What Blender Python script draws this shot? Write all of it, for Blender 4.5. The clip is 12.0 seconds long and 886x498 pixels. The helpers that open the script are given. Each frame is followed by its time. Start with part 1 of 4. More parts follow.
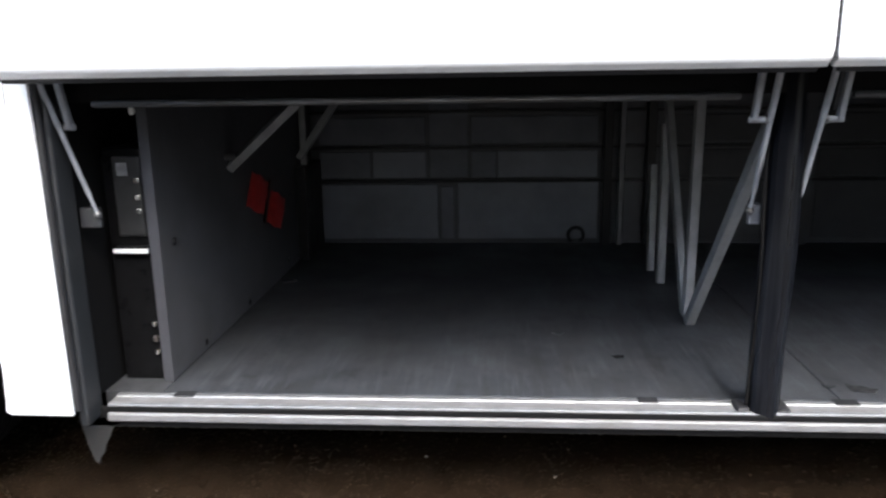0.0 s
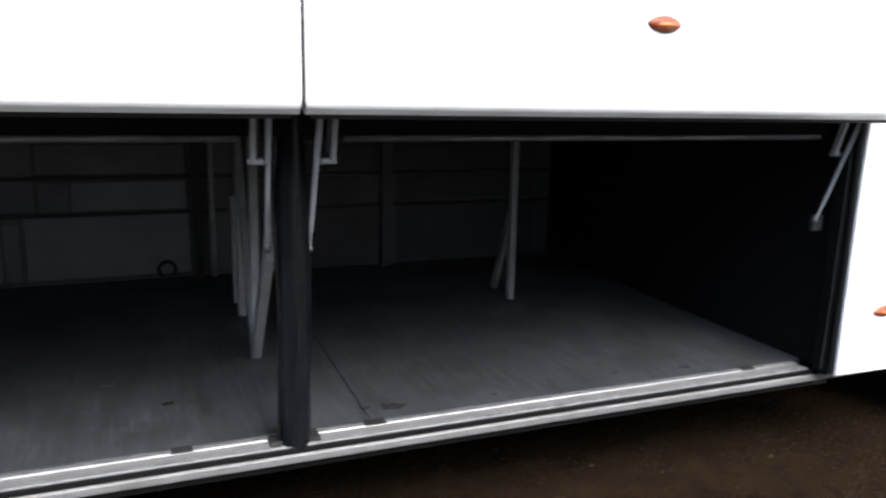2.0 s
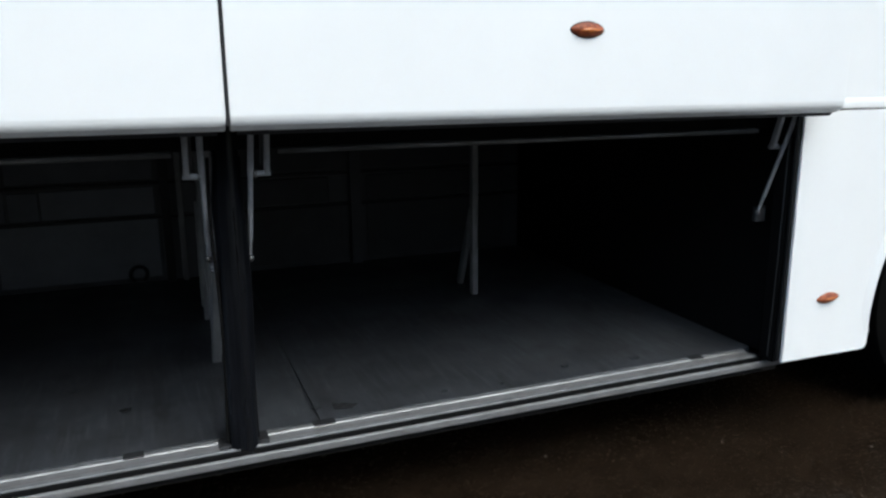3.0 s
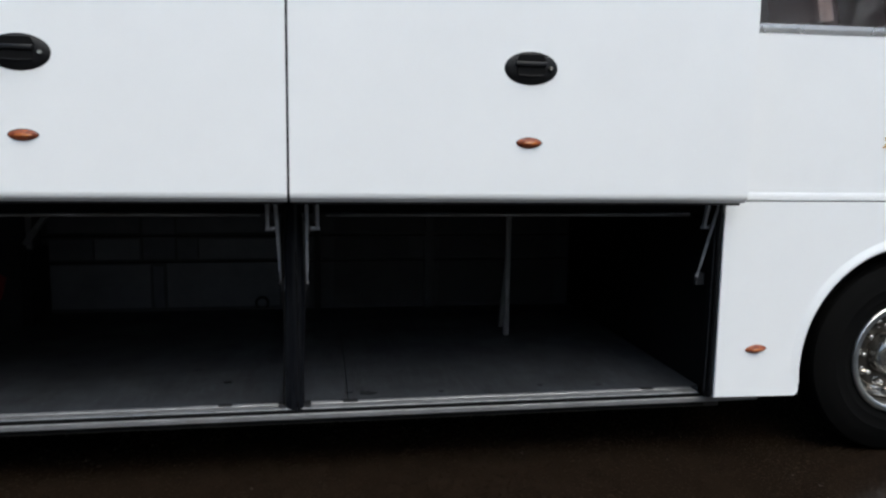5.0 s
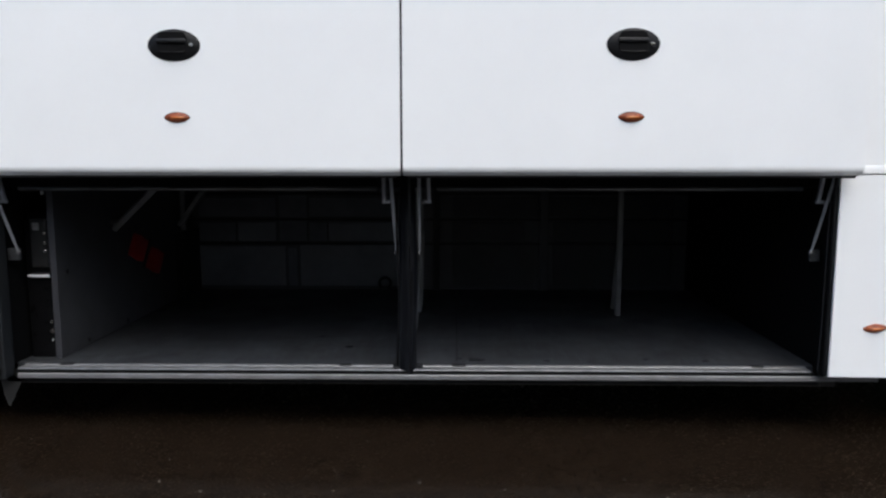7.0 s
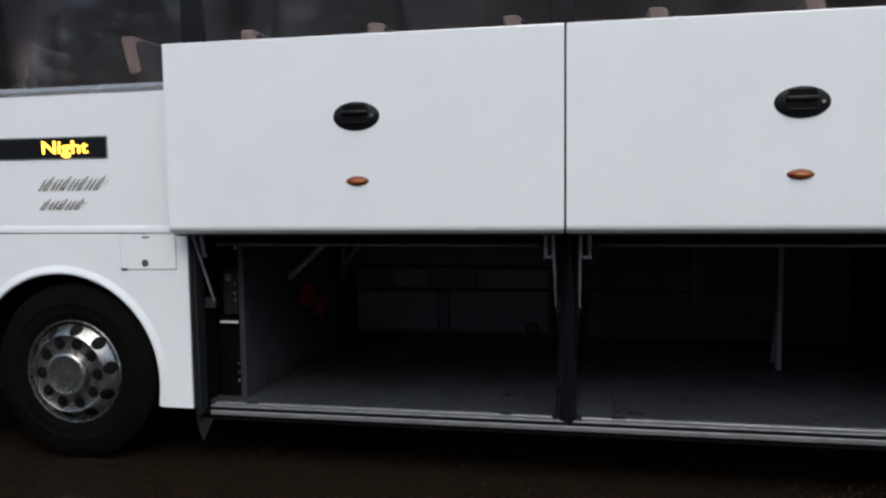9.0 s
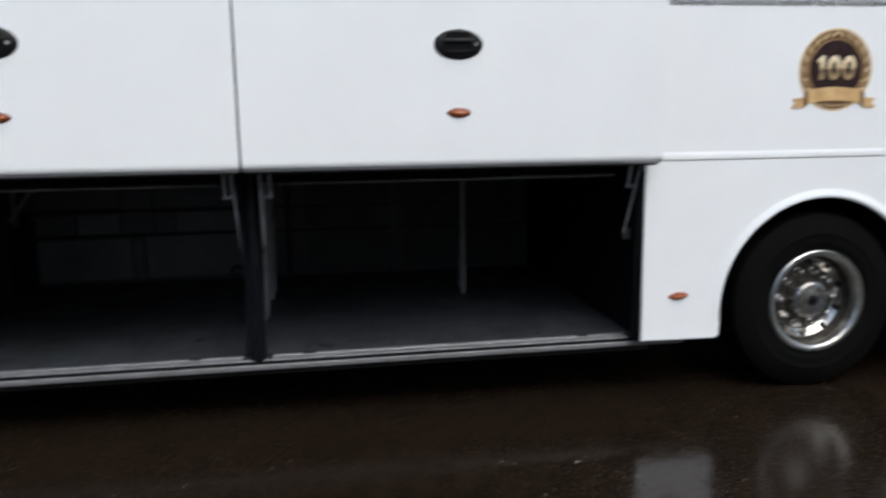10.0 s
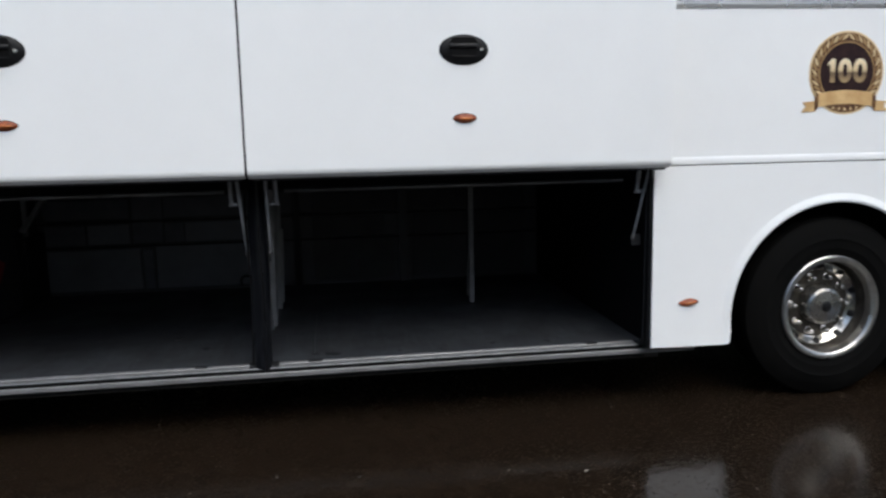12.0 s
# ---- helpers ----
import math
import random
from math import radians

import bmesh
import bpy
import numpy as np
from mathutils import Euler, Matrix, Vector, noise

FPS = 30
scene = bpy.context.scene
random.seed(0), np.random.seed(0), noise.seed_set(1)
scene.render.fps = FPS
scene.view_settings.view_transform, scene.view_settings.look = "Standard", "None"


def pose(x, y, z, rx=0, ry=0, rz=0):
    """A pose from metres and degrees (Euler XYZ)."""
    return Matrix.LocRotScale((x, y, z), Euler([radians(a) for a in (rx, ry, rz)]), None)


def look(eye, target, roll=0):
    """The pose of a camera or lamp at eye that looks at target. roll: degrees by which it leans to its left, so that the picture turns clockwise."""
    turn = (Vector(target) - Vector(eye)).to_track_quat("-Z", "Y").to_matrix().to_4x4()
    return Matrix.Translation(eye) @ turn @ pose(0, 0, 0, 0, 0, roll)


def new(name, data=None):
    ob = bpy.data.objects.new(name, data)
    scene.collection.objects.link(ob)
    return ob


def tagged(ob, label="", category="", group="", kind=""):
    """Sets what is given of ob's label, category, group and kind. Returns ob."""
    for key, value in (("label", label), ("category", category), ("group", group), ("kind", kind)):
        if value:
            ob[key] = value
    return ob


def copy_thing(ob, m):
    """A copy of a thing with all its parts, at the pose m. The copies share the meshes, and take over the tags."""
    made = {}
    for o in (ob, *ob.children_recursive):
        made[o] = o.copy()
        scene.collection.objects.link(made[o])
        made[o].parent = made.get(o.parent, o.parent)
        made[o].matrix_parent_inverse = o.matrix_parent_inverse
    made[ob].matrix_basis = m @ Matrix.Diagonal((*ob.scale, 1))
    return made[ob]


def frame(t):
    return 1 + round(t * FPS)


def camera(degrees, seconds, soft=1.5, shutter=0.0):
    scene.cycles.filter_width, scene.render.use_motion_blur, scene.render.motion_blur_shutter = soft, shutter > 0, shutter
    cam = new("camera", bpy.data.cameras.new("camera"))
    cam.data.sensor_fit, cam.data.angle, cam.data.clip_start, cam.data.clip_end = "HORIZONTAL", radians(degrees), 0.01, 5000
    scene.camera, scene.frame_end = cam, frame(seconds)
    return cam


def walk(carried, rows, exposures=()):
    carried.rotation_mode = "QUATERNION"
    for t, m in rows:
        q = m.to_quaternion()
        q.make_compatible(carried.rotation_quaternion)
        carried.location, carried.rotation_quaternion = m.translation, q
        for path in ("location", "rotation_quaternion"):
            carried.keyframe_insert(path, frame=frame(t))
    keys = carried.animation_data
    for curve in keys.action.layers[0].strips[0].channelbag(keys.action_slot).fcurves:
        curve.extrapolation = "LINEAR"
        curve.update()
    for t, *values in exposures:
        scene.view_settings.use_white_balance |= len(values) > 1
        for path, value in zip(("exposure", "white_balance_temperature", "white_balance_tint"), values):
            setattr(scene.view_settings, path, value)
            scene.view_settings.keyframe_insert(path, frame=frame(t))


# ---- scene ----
cam = camera(61.9, 12.0, soft=2.4, shutter=0.35)
PATH = [
    (0, (0.375, -1.987, 1.344), (0.243, -0.045, 0.883), -0.9),
    (0.5, (0.458, -1.971, 1.358), (0.488, -0.017, 0.931), -0.3),
    (1, (0.624, -1.978, 1.378), (0.934, -0.051, 0.942), -0.1),
    (1.5, (0.737, -1.988, 1.387), (1.25, -0.102, 0.961), 0.3),
    (2, (0.828, -1.998, 1.405), (1.546, -0.178, 0.994), 1.2),
    (2.5, (0.899, -2.019, 1.411), (1.745, -0.252, 1.008), 0.5),
    (3, (0.993, -2.123, 1.47), (1.706, -0.308, 1.027), -0.5),
    (3.2, (1.056, -2.238, 1.503), (1.699, -0.412, 0.999), -1.5),
    (4, (1.22, -2.69, 1.61), (1.65, -0.79, 1.05), -1.2),
    (4.8, (1.305, -3.222, 1.605), (1.637, -1.307, 1.131), -0.8),
    (5, (1.329, -3.378, 1.571), (1.651, -1.421, 1.311), 0.8),
    (5.2, (1.301, -3.463, 1.636), (1.583, -1.516, 1.275), 0.8),
    (5.5, (1.338, -3.503, 1.507), (1.534, -1.545, 1.146), 0.8),
    (6, (1.404, -3.584, 1.432), (1.518, -1.613, 1.109), 0.3),
    (6.5, (1.421, -3.607, 1.426), (1.492, -1.631, 1.125), 0.1),
    (7, (1.432, -3.604, 1.446), (1.402, -1.62, 1.192), 0.0),
    (7.2, (1.414, -3.604, 1.453), (1.352, -1.621, 1.199), -0.1),
    (7.4, (1.387, -3.618, 1.439), (1.282, -1.633, 1.217), -0.1),
    (7.5, (1.381, -3.618, 1.426), (1.26, -1.633, 1.215), 0.1),
    (7.7, (1.345, -3.633, 1.425), (1.179, -1.65, 1.22), -0.0),
    (8.6, (1.245, -3.735, 1.535), (0.86, -1.765, 1.39), -0.6),
    (9.3, (1.305, -3.779, 1.564), (1.016, -1.809, 1.378), -1.0),
    (9.5, (1.357, -3.765, 1.524), (1.187, -1.786, 1.287), -1.1),
    (9.7, (1.364, -3.767, 1.566), (1.388, -1.798, 1.218), -1.2),
    (9.8, (1.390, -3.768, 1.601), (1.521, -1.807, 1.228), -1.1),
    (10, (1.553, -3.776, 1.559), (1.876, -1.830, 1.228), -0.8),
    (10.5, (1.59, -3.759, 1.578), (2.128, -1.853, 1.3), -1.5),
    (10.7, (1.601, -3.756, 1.592), (2.116, -1.848, 1.285), -1.1),
    (11, (1.587, -3.729, 1.546), (2.073, -1.826, 1.169), -1.1),
    (11.2, (1.616, -3.755, 1.533), (2.056, -1.840, 1.162), -1.3),
    (11.5, (1.591, -3.734, 1.542), (2.011, -1.811, 1.186), -0.8),
    (12, (1.588, -3.761, 1.519), (1.878, -1.804, 1.224), -1.2),
]
EXPOSURES = [(0.0, 3.20, 6430, 7), (0.5, 3.45, 6410, 7), (1.0, 3.48, 6420, 6.5), (1.5, 3.42, 6440, 6), (2.0, 2.78, 6450, 6), (2.5, 2.2, 6330, 5), (3.0, 1.6, 6080, 0), (4.8, 1.58, 6060, 3), (5.0, 1.22, 6150, 3), (5.2, 1.05, 6180, 4), (5.5, 1.38, 6150, 1.5), (6.0, 1.38, 6165, 3.5), (6.5, 1.42, 6170, 3), (7.0, 1.3, 6200, 6), (7.5, 1.2, 6180, 5), (9.3, 0.95, 6200, 5), (9.5, 0.98, 6200, 5), (9.8, 1.20, 6200, 4.5), (10.0, 1.25, 6200, 4.5), (10.5, 1.02, 6200, 4.5), (10.7, 1.0, 6200, 4.5), (11.0, 1.1, 6200, 4.5), (11.5, 1.25, 6190, 4.5), (12.0, 1.2, 6200, 4.5)]
walk(cam, [(t, look(eye, target, roll)) for t, eye, target, roll in PATH], EXPOSURES)

# ---- world, sun and exposure ----
world = bpy.data.worlds.new("overcast_sky")
scene.world = world
world.use_nodes = True
wn = world.node_tree.nodes
sky = wn.new("ShaderNodeTexSky")
sky.sky_type = "NISHITA"
sky.sun_disc = False
sky.sun_elevation = radians(52)
sky.sun_rotation = radians(165)
sky.air_density, sky.dust_density, sky.ozone_density = 1.0, 3.0, 1.0
wn["Background"].inputs["Strength"].default_value = 0.10
world.node_tree.links.new(sky.outputs["Color"], wn["Background"].inputs["Color"])

sun_data = bpy.data.lights.new("sun", "SUN")
sun_data.energy, sun_data.angle, sun_data.color = 0.9, radians(50), (1.0, 0.985, 0.97)
sun = new("sun", sun_data)
sun.matrix_world = look((4, -9, 18), (1, 0, 0))


# ---- materials ----
def material(name, base, rough=0.5, metal=0.0, spec=0.5, coat=0.0, second=None, scale=6.0, bump=0.0, bump_scale=120.0,
             rough2=None, detail=6.0, low=0.35, high=0.7, ior=1.5):
    """A surface with blotches of a second colour, a change of gloss along with them, and fine relief."""
    m = bpy.data.materials.new(name)
    m.use_nodes = True
    nt = m.node_tree
    b = nt.nodes["Principled BSDF"]
    b.inputs["Base Color"].default_value = (*base, 1)
    b.inputs["Roughness"].default_value = rough
    b.inputs["Metallic"].default_value = metal
    b.inputs["Specular IOR Level"].default_value = spec
    b.inputs["IOR"].default_value = ior
    b.inputs["Coat Weight"].default_value = coat
    b.inputs["Coat Roughness"].default_value = 0.08
    co = nt.nodes.new("ShaderNodeTexCoord")
    if second is not None or rough2 is not None:
        n = nt.nodes.new("ShaderNodeTexNoise")
        n.inputs["Scale"].default_value = scale
        n.inputs["Detail"].default_value = detail
        n.inputs["Roughness"].default_value = 0.62
        nt.links.new(co.outputs["Object"], n.inputs["Vector"])
        r = nt.nodes.new("ShaderNodeMapRange")
        r.inputs["From Min"].default_value, r.inputs["From Max"].default_value = low, high
        nt.links.new(n.outputs["Fac"], r.inputs["Value"])
        if second is not None:
            mix = nt.nodes.new("ShaderNodeMix")
            mix.data_type = "RGBA"
            mix.inputs["A"].default_value, mix.inputs["B"].default_value = (*base, 1), (*second, 1)
            nt.links.new(r.outputs["Result"], mix.inputs["Factor"])
            nt.links.new(mix.outputs["Result"], b.inputs["Base Color"])
        if rough2 is not None:
            rr = nt.nodes.new("ShaderNodeMapRange")
            rr.inputs["To Min"].default_value, rr.inputs["To Max"].default_value = rough, rough2
            nt.links.new(r.outputs["Result"], rr.inputs["Value"])
            nt.links.new(rr.outputs["Result"], b.inputs["Roughness"])
    if bump:
        n2 = nt.nodes.new("ShaderNodeTexNoise")
        n2.inputs["Scale"].default_value = bump_scale
        n2.inputs["Detail"].default_value = 4.0
        nt.links.new(co.outputs["Object"], n2.inputs["Vector"])
        bp = nt.nodes.new("ShaderNodeBump")
        bp.inputs["Strength"].default_value = bump
        bp.inputs["Distance"].default_value = 0.01
        nt.links.new(n2.outputs["Fac"], bp.inputs["Height"])
        nt.links.new(bp.outputs["Normal"], b.inputs["Normal"])
    return m


WHITE = material("white_coach_paint", (0.80, 0.81, 0.82), 0.30, coat=0.35, second=(0.76, 0.77, 0.78), scale=1.3, rough2=0.38)
BLACK = material("black_plastic", (0.0042, 0.0042, 0.0048), 0.40, spec=0.20, second=(0.0072, 0.0072, 0.0082), scale=14, rough2=0.55, bump=0.12, bump_scale=300)
RUBBER = material("black_rubber", (0.008, 0.008, 0.009), 0.6, spec=0.3, second=(0.016, 0.016, 0.018), scale=20, bump=0.2, bump_scale=90)
TYRE = material("tyre_rubber", (0.0012, 0.0012, 0.0012), 0.70, spec=0.07, second=(0.0034, 0.0032, 0.0030), scale=5, rough2=0.85, bump=0.25, bump_scale=160)
def streaked_cladding():
    """Worn black cladding, rubbed to a gloss in long upright streaks."""
    m = material("worn_black_cladding", (0.0022, 0.0025, 0.0034), 0.3, spec=0.22, second=(0.0044, 0.0050, 0.0072), scale=7)
    nt = m.node_tree
    b = nt.nodes["Principled BSDF"]
    mp = nt.nodes.new("ShaderNodeMapping")
    mp.inputs["Scale"].default_value = (26.0, 26.0, 1.3)
    n = nt.nodes.new("ShaderNodeTexNoise")
    n.inputs["Scale"].default_value, n.inputs["Detail"].default_value = 1.0, 4.0
    nt.links.new(nt.nodes["Texture Coordinate"].outputs["Object"], mp.inputs["Vector"])
    nt.links.new(mp.outputs["Vector"], n.inputs["Vector"])
    for key, lo, hi in (("Roughness", 0.20, 0.50), ("Specular IOR Level", 0.46, 0.03)):
        r = nt.nodes.new("ShaderNodeMapRange")
        for k, v in zip(("From Min", "From Max", "To Min", "To Max"), (0.33, 0.52, lo, hi)):
            r.inputs[k].default_value = v
        nt.links.new(n.outputs["Fac"], r.inputs["Value"])
        nt.links.new(r.outputs["Result"], b.inputs[key])
    bp = nt.nodes.new("ShaderNodeBump")
    bp.inputs["Strength"].default_value, bp.inputs["Distance"].default_value = 0.22, 0.004
    nt.links.new(n.outputs["Fac"], bp.inputs["Height"])
    nt.links.new(bp.outputs["Normal"], b.inputs["Normal"])
    return m


POST = streaked_cladding()
ALU = material("brushed_aluminium", (0.345, 0.3525, 0.3675), 0.36, metal=1.0, second=(0.225, 0.2325, 0.2475), scale=18, rough2=0.5, bump=0.08, bump_scale=260)
DULL_ALU = material("dull_aluminium", (0.1525, 0.1525, 0.1584), 0.5, metal=0.6, second=(0.08797, 0.085, 0.08211), scale=7, rough2=0.65, bump=0.1, bump_scale=150)
LIP_ALU = material("dusty_aluminium", (0.205, 0.205, 0.212), 0.55, metal=0.5, second=(0.150, 0.147, 0.145), scale=9, rough2=0.65, bump=0.1, bump_scale=150)
CHROME = material("polished_alloy", (0.66, 0.645, 0.62), 0.16, metal=1.0, second=(0.44, 0.425, 0.40), scale=22, rough2=0.28)
WARM_CHROME = material("warm_polished_alloy", (0.55, 0.53, 0.49), 0.13, metal=1.0, second=(0.40, 0.38, 0.345), scale=30, rough2=0.24)
RIM = material("satin_rim_alloy", (0.56, 0.55, 0.53), 0.27, metal=1.0, second=(0.42, 0.41, 0.39), scale=26, rough2=0.38)
SATIN = material("satin_hub", (0.40, 0.39, 0.37), 0.20, metal=0.95, second=(0.19, 0.18, 0.165), scale=17, rough2=0.40)
STRIP = material("bright_strip", (0.70, 0.705, 0.72), 0.14, metal=0.75, second=(0.58, 0.585, 0.60), scale=2.5, rough2=0.36)
TREAD = material("worn_tread_metal", (0.2385, 0.2418, 0.2517), 0.36, metal=0.55, second=(0.1457, 0.149, 0.1557), scale=16, rough2=0.5, bump=0.06, bump_scale=240)
DARK_ALLOY = material("dark_alloy", (0.125, 0.114, 0.10), 0.36, metal=0.8, second=(0.042, 0.036, 0.030), scale=16, rough2=0.55)
DARK_STEEL = material("dark_steel", (0.05, 0.05, 0.05), 0.4, metal=0.7, second=(0.11, 0.09, 0.08), scale=30)
GREY_STEEL = material("grey_painted_steel", (0.1812, 0.19, 0.21), 0.45, second=(0.1125, 0.1187, 0.1325), scale=12, rough2=0.6, bump=0.06)
STRUT = material("satin_grey_strut", (0.27, 0.28, 0.30), 0.38, second=(0.17, 0.178, 0.195), scale=14, rough2=0.5)
GRIP = material("smooth_black_plastic", (0.006, 0.006, 0.0068), 0.36, spec=0.30, second=(0.010, 0.010, 0.0115), scale=20, rough2=0.48)
MOUNT = material("dull_grey_bracket", (0.030, 0.032, 0.0355), 0.5, second=(0.021, 0.02184, 0.02436), scale=14, rough2=0.65)
BRACE = material("pale_grey_tube", (0.1967, 0.2006, 0.2086), 0.45, second=(0.1338, 0.1376, 0.1415), scale=9, rough2=0.6)
DULL_TUBE = material("mid_grey_tube", (0.115, 0.117, 0.122), 0.5, second=(0.070, 0.072, 0.075), scale=9, rough2=0.65)
JAMB = material("slate_grey_jamb", (0.0120, 0.0138, 0.0162), 0.5, second=(0.0072, 0.0082, 0.0094), scale=8, bump=0.06)
WALL = material("dark_grey_lining", (0.0365, 0.0375, 0.0415), 0.75, second=(0.0235, 0.0240, 0.0270), scale=6, bump=0.25, bump_scale=420)
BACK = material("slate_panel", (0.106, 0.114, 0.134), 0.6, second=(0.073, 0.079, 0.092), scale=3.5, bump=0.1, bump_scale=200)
BACK_MID = material("mid_slate_panel", (0.076, 0.082, 0.097), 0.65, second=(0.048, 0.052, 0.062), scale=5, bump=0.15, bump_scale=160)
BACK_DARK = material("dark_slate_panel", (0.026, 0.0275, 0.032), 0.7, second=(0.016, 0.017, 0.020), scale=5, bump=0.15, bump_scale=160)
BACK_FRAME = material("dark_frame", (0.033, 0.035, 0.042), 0.6, second=(0.022, 0.0225, 0.027), scale=5)
BLACK_PANEL = material("glossy_black_panel", (0.0030, 0.0030, 0.0033), 0.25, spec=0.07, second=(0.0055, 0.0055, 0.0060), scale=16, rough2=0.45)
FASCIA = material("matt_black_fascia", (0.0032, 0.0031, 0.0033), 0.75, spec=0.10, second=(0.0052, 0.0050, 0.0053), scale=5)
LINING_DARK = material("black_lining", (0.0075, 0.0075, 0.0083), 0.8, spec=0.12, second=(0.0125, 0.0125, 0.0138), scale=7, bump=0.2, bump_scale=300)
UNDER = material("underbody_dirt", (0.015, 0.014, 0.013), 0.9, second=(0.03, 0.026, 0.022), scale=8, bump=0.3, bump_scale=40)
UNDER_GREY = material("dirty_bracket", (0.0085, 0.0081, 0.0076), 0.8, second=(0.0028, 0.0026, 0.0024), scale=22, bump=0.2)
AMBER = material("amber_lens", (0.27, 0.064, 0.018), 0.45, spec=0.28, second=(0.125, 0.024, 0.007), scale=70, detail=2, low=0.42, high=0.60)
AMBER_BRIGHT = material("bright_amber_lens", (0.46, 0.142, 0.034), 0.25, coat=0.2, second=(0.30, 0.075, 0.014), scale=110, detail=2)
RED = material("red_fabric", (0.35, 0.014, 0.0126), 0.6, second=(0.224, 0.0084, 0.0084), scale=18, bump=0.2, bump_scale=200)
DIM_TAG = material("worn_grey_tag", (0.17, 0.175, 0.18), 0.5, second=(0.09, 0.092, 0.096), scale=35)
PALE = material("pale_label", (0.75, 0.76, 0.76), 0.4, second=(0.62, 0.63, 0.64), scale=30)
LOCKER = material("smoky_grey_panel", (0.021, 0.0215, 0.0225), 0.35, spec=0.25, second=(0.0105, 0.0108, 0.0115), scale=10, rough2=0.55)
GOLD = material("gold_print", (0.3472, 0.2232, 0.093), 0.4, second=(0.2108, 0.1178, 0.0434), scale=22)
def gold_gradient():
    """Printed gold that runs from pale at the top of a numeral to bronze at its foot."""
    m = material("gold_gradient_print", (0.5, 0.35, 0.15), 0.4)
    nt = m.node_tree
    sep = nt.nodes.new("ShaderNodeSeparateXYZ")
    nt.links.new(nt.nodes["Texture Coordinate"].outputs["Object"], sep.inputs["Vector"])
    rng = nt.nodes.new("ShaderNodeMapRange")
    rng.inputs["From Min"].default_value, rng.inputs["From Max"].default_value = 1.775, 1.900
    nt.links.new(sep.outputs["Z"], rng.inputs["Value"])
    ramp = nt.nodes.new("ShaderNodeValToRGB")
    ramp.color_ramp.elements[0].color = (0.42, 0.30, 0.15, 1)
    ramp.color_ramp.elements[1].color = (0.80, 0.70, 0.50, 1)
    mid = ramp.color_ramp.elements.new(0.42)
    mid.color = (0.13, 0.085, 0.05, 1)
    edge = ramp.color_ramp.elements.new(0.56)
    edge.color = (0.62, 0.48, 0.28, 1)
    nt.links.new(rng.outputs["Result"], ramp.inputs["Fac"])
    nt.links.new(ramp.outputs["Color"], nt.nodes["Principled BSDF"].inputs["Base Color"])
    return m


GOLD_NUMERAL = gold_gradient()
RIBBON = material("amber_gold_print", (0.62, 0.43, 0.21), 0.4, second=(0.44, 0.26, 0.10), scale=9)
GOLD_PALE = material("pale_gold_print", (0.666, 0.522, 0.306), 0.4, second=(0.495, 0.342, 0.171), scale=14)
LAUREL_BROWN = material("red_brown_print", (0.060, 0.027, 0.016), 0.4, spec=0.3, second=(0.18, 0.095, 0.040), scale=55)
BADGE_DARK = material("dark_brown_print", (0.014, 0.007, 0.010), 0.35, spec=0.2, second=(0.035, 0.018, 0.016), scale=20)
OLIVE = material("olive_gold_print", (0.06, 0.051, 0.021), 0.4, second=(0.132, 0.114, 0.054), scale=60)
SEAT = material("seat_fabric", (0.045, 0.032, 0.036), 0.9, second=(0.075, 0.05, 0.055), scale=25, bump=0.2)
CLOTH = material("beige_headrest_cloth", (0.58, 0.47, 0.45), 0.9, second=(0.50, 0.40, 0.38), scale=12, bump=0.15)
STONE = material("pale_grit", (0.34, 0.31, 0.27), 0.55, second=(0.10, 0.082, 0.065), scale=60)
BARK = material("bark", (0.12, 0.095, 0.085), 0.9, second=(0.07, 0.055, 0.05), scale=9)

LED = bpy.data.materials.new("amber_led")
LED.use_nodes = True
LED.node_tree.nodes["Principled BSDF"].inputs["Base Color"].default_value = (0.9, 0.45, 0.03, 1)
LED.node_tree.nodes["Principled BSDF"].inputs["Emission Color"].default_value = (1.0, 0.52, 0.05, 1)
LED.node_tree.nodes["Principled BSDF"].inputs["Emission Strength"].default_value = 2.2


def tinted_glass():
    """Dark window glass: a tint seen through, with a reflection on top that grows towards grazing."""
    m = bpy.data.materials.new("tinted_glass")
    m.use_nodes = True
    nt = m.node_tree
    nt.nodes.remove(nt.nodes["Principled BSDF"])
    clear, gloss, mix, fres = (nt.nodes.new("ShaderNode" + k) for k in ("BsdfTransparent", "BsdfGlossy", "MixShader", "Fresnel"))
    clear.inputs["Color"].default_value = (0.78, 0.76, 0.76, 1)
    gloss.inputs["Color"].default_value = (1.0, 0.90, 0.88, 1)
    gloss.inputs["Roughness"].default_value = 0.05
    fres.inputs["IOR"].default_value = 1.55
    nt.links.new(fres.outputs["Fac"], mix.inputs["Fac"])
    nt.links.new(clear.outputs["BSDF"], mix.inputs[1])
    nt.links.new(gloss.outputs["BSDF"], mix.inputs[2])
    nt.links.new(mix.outputs["Shader"], nt.nodes["Material Output"].inputs["Surface"])
    return m


GLASS = tinted_glass()


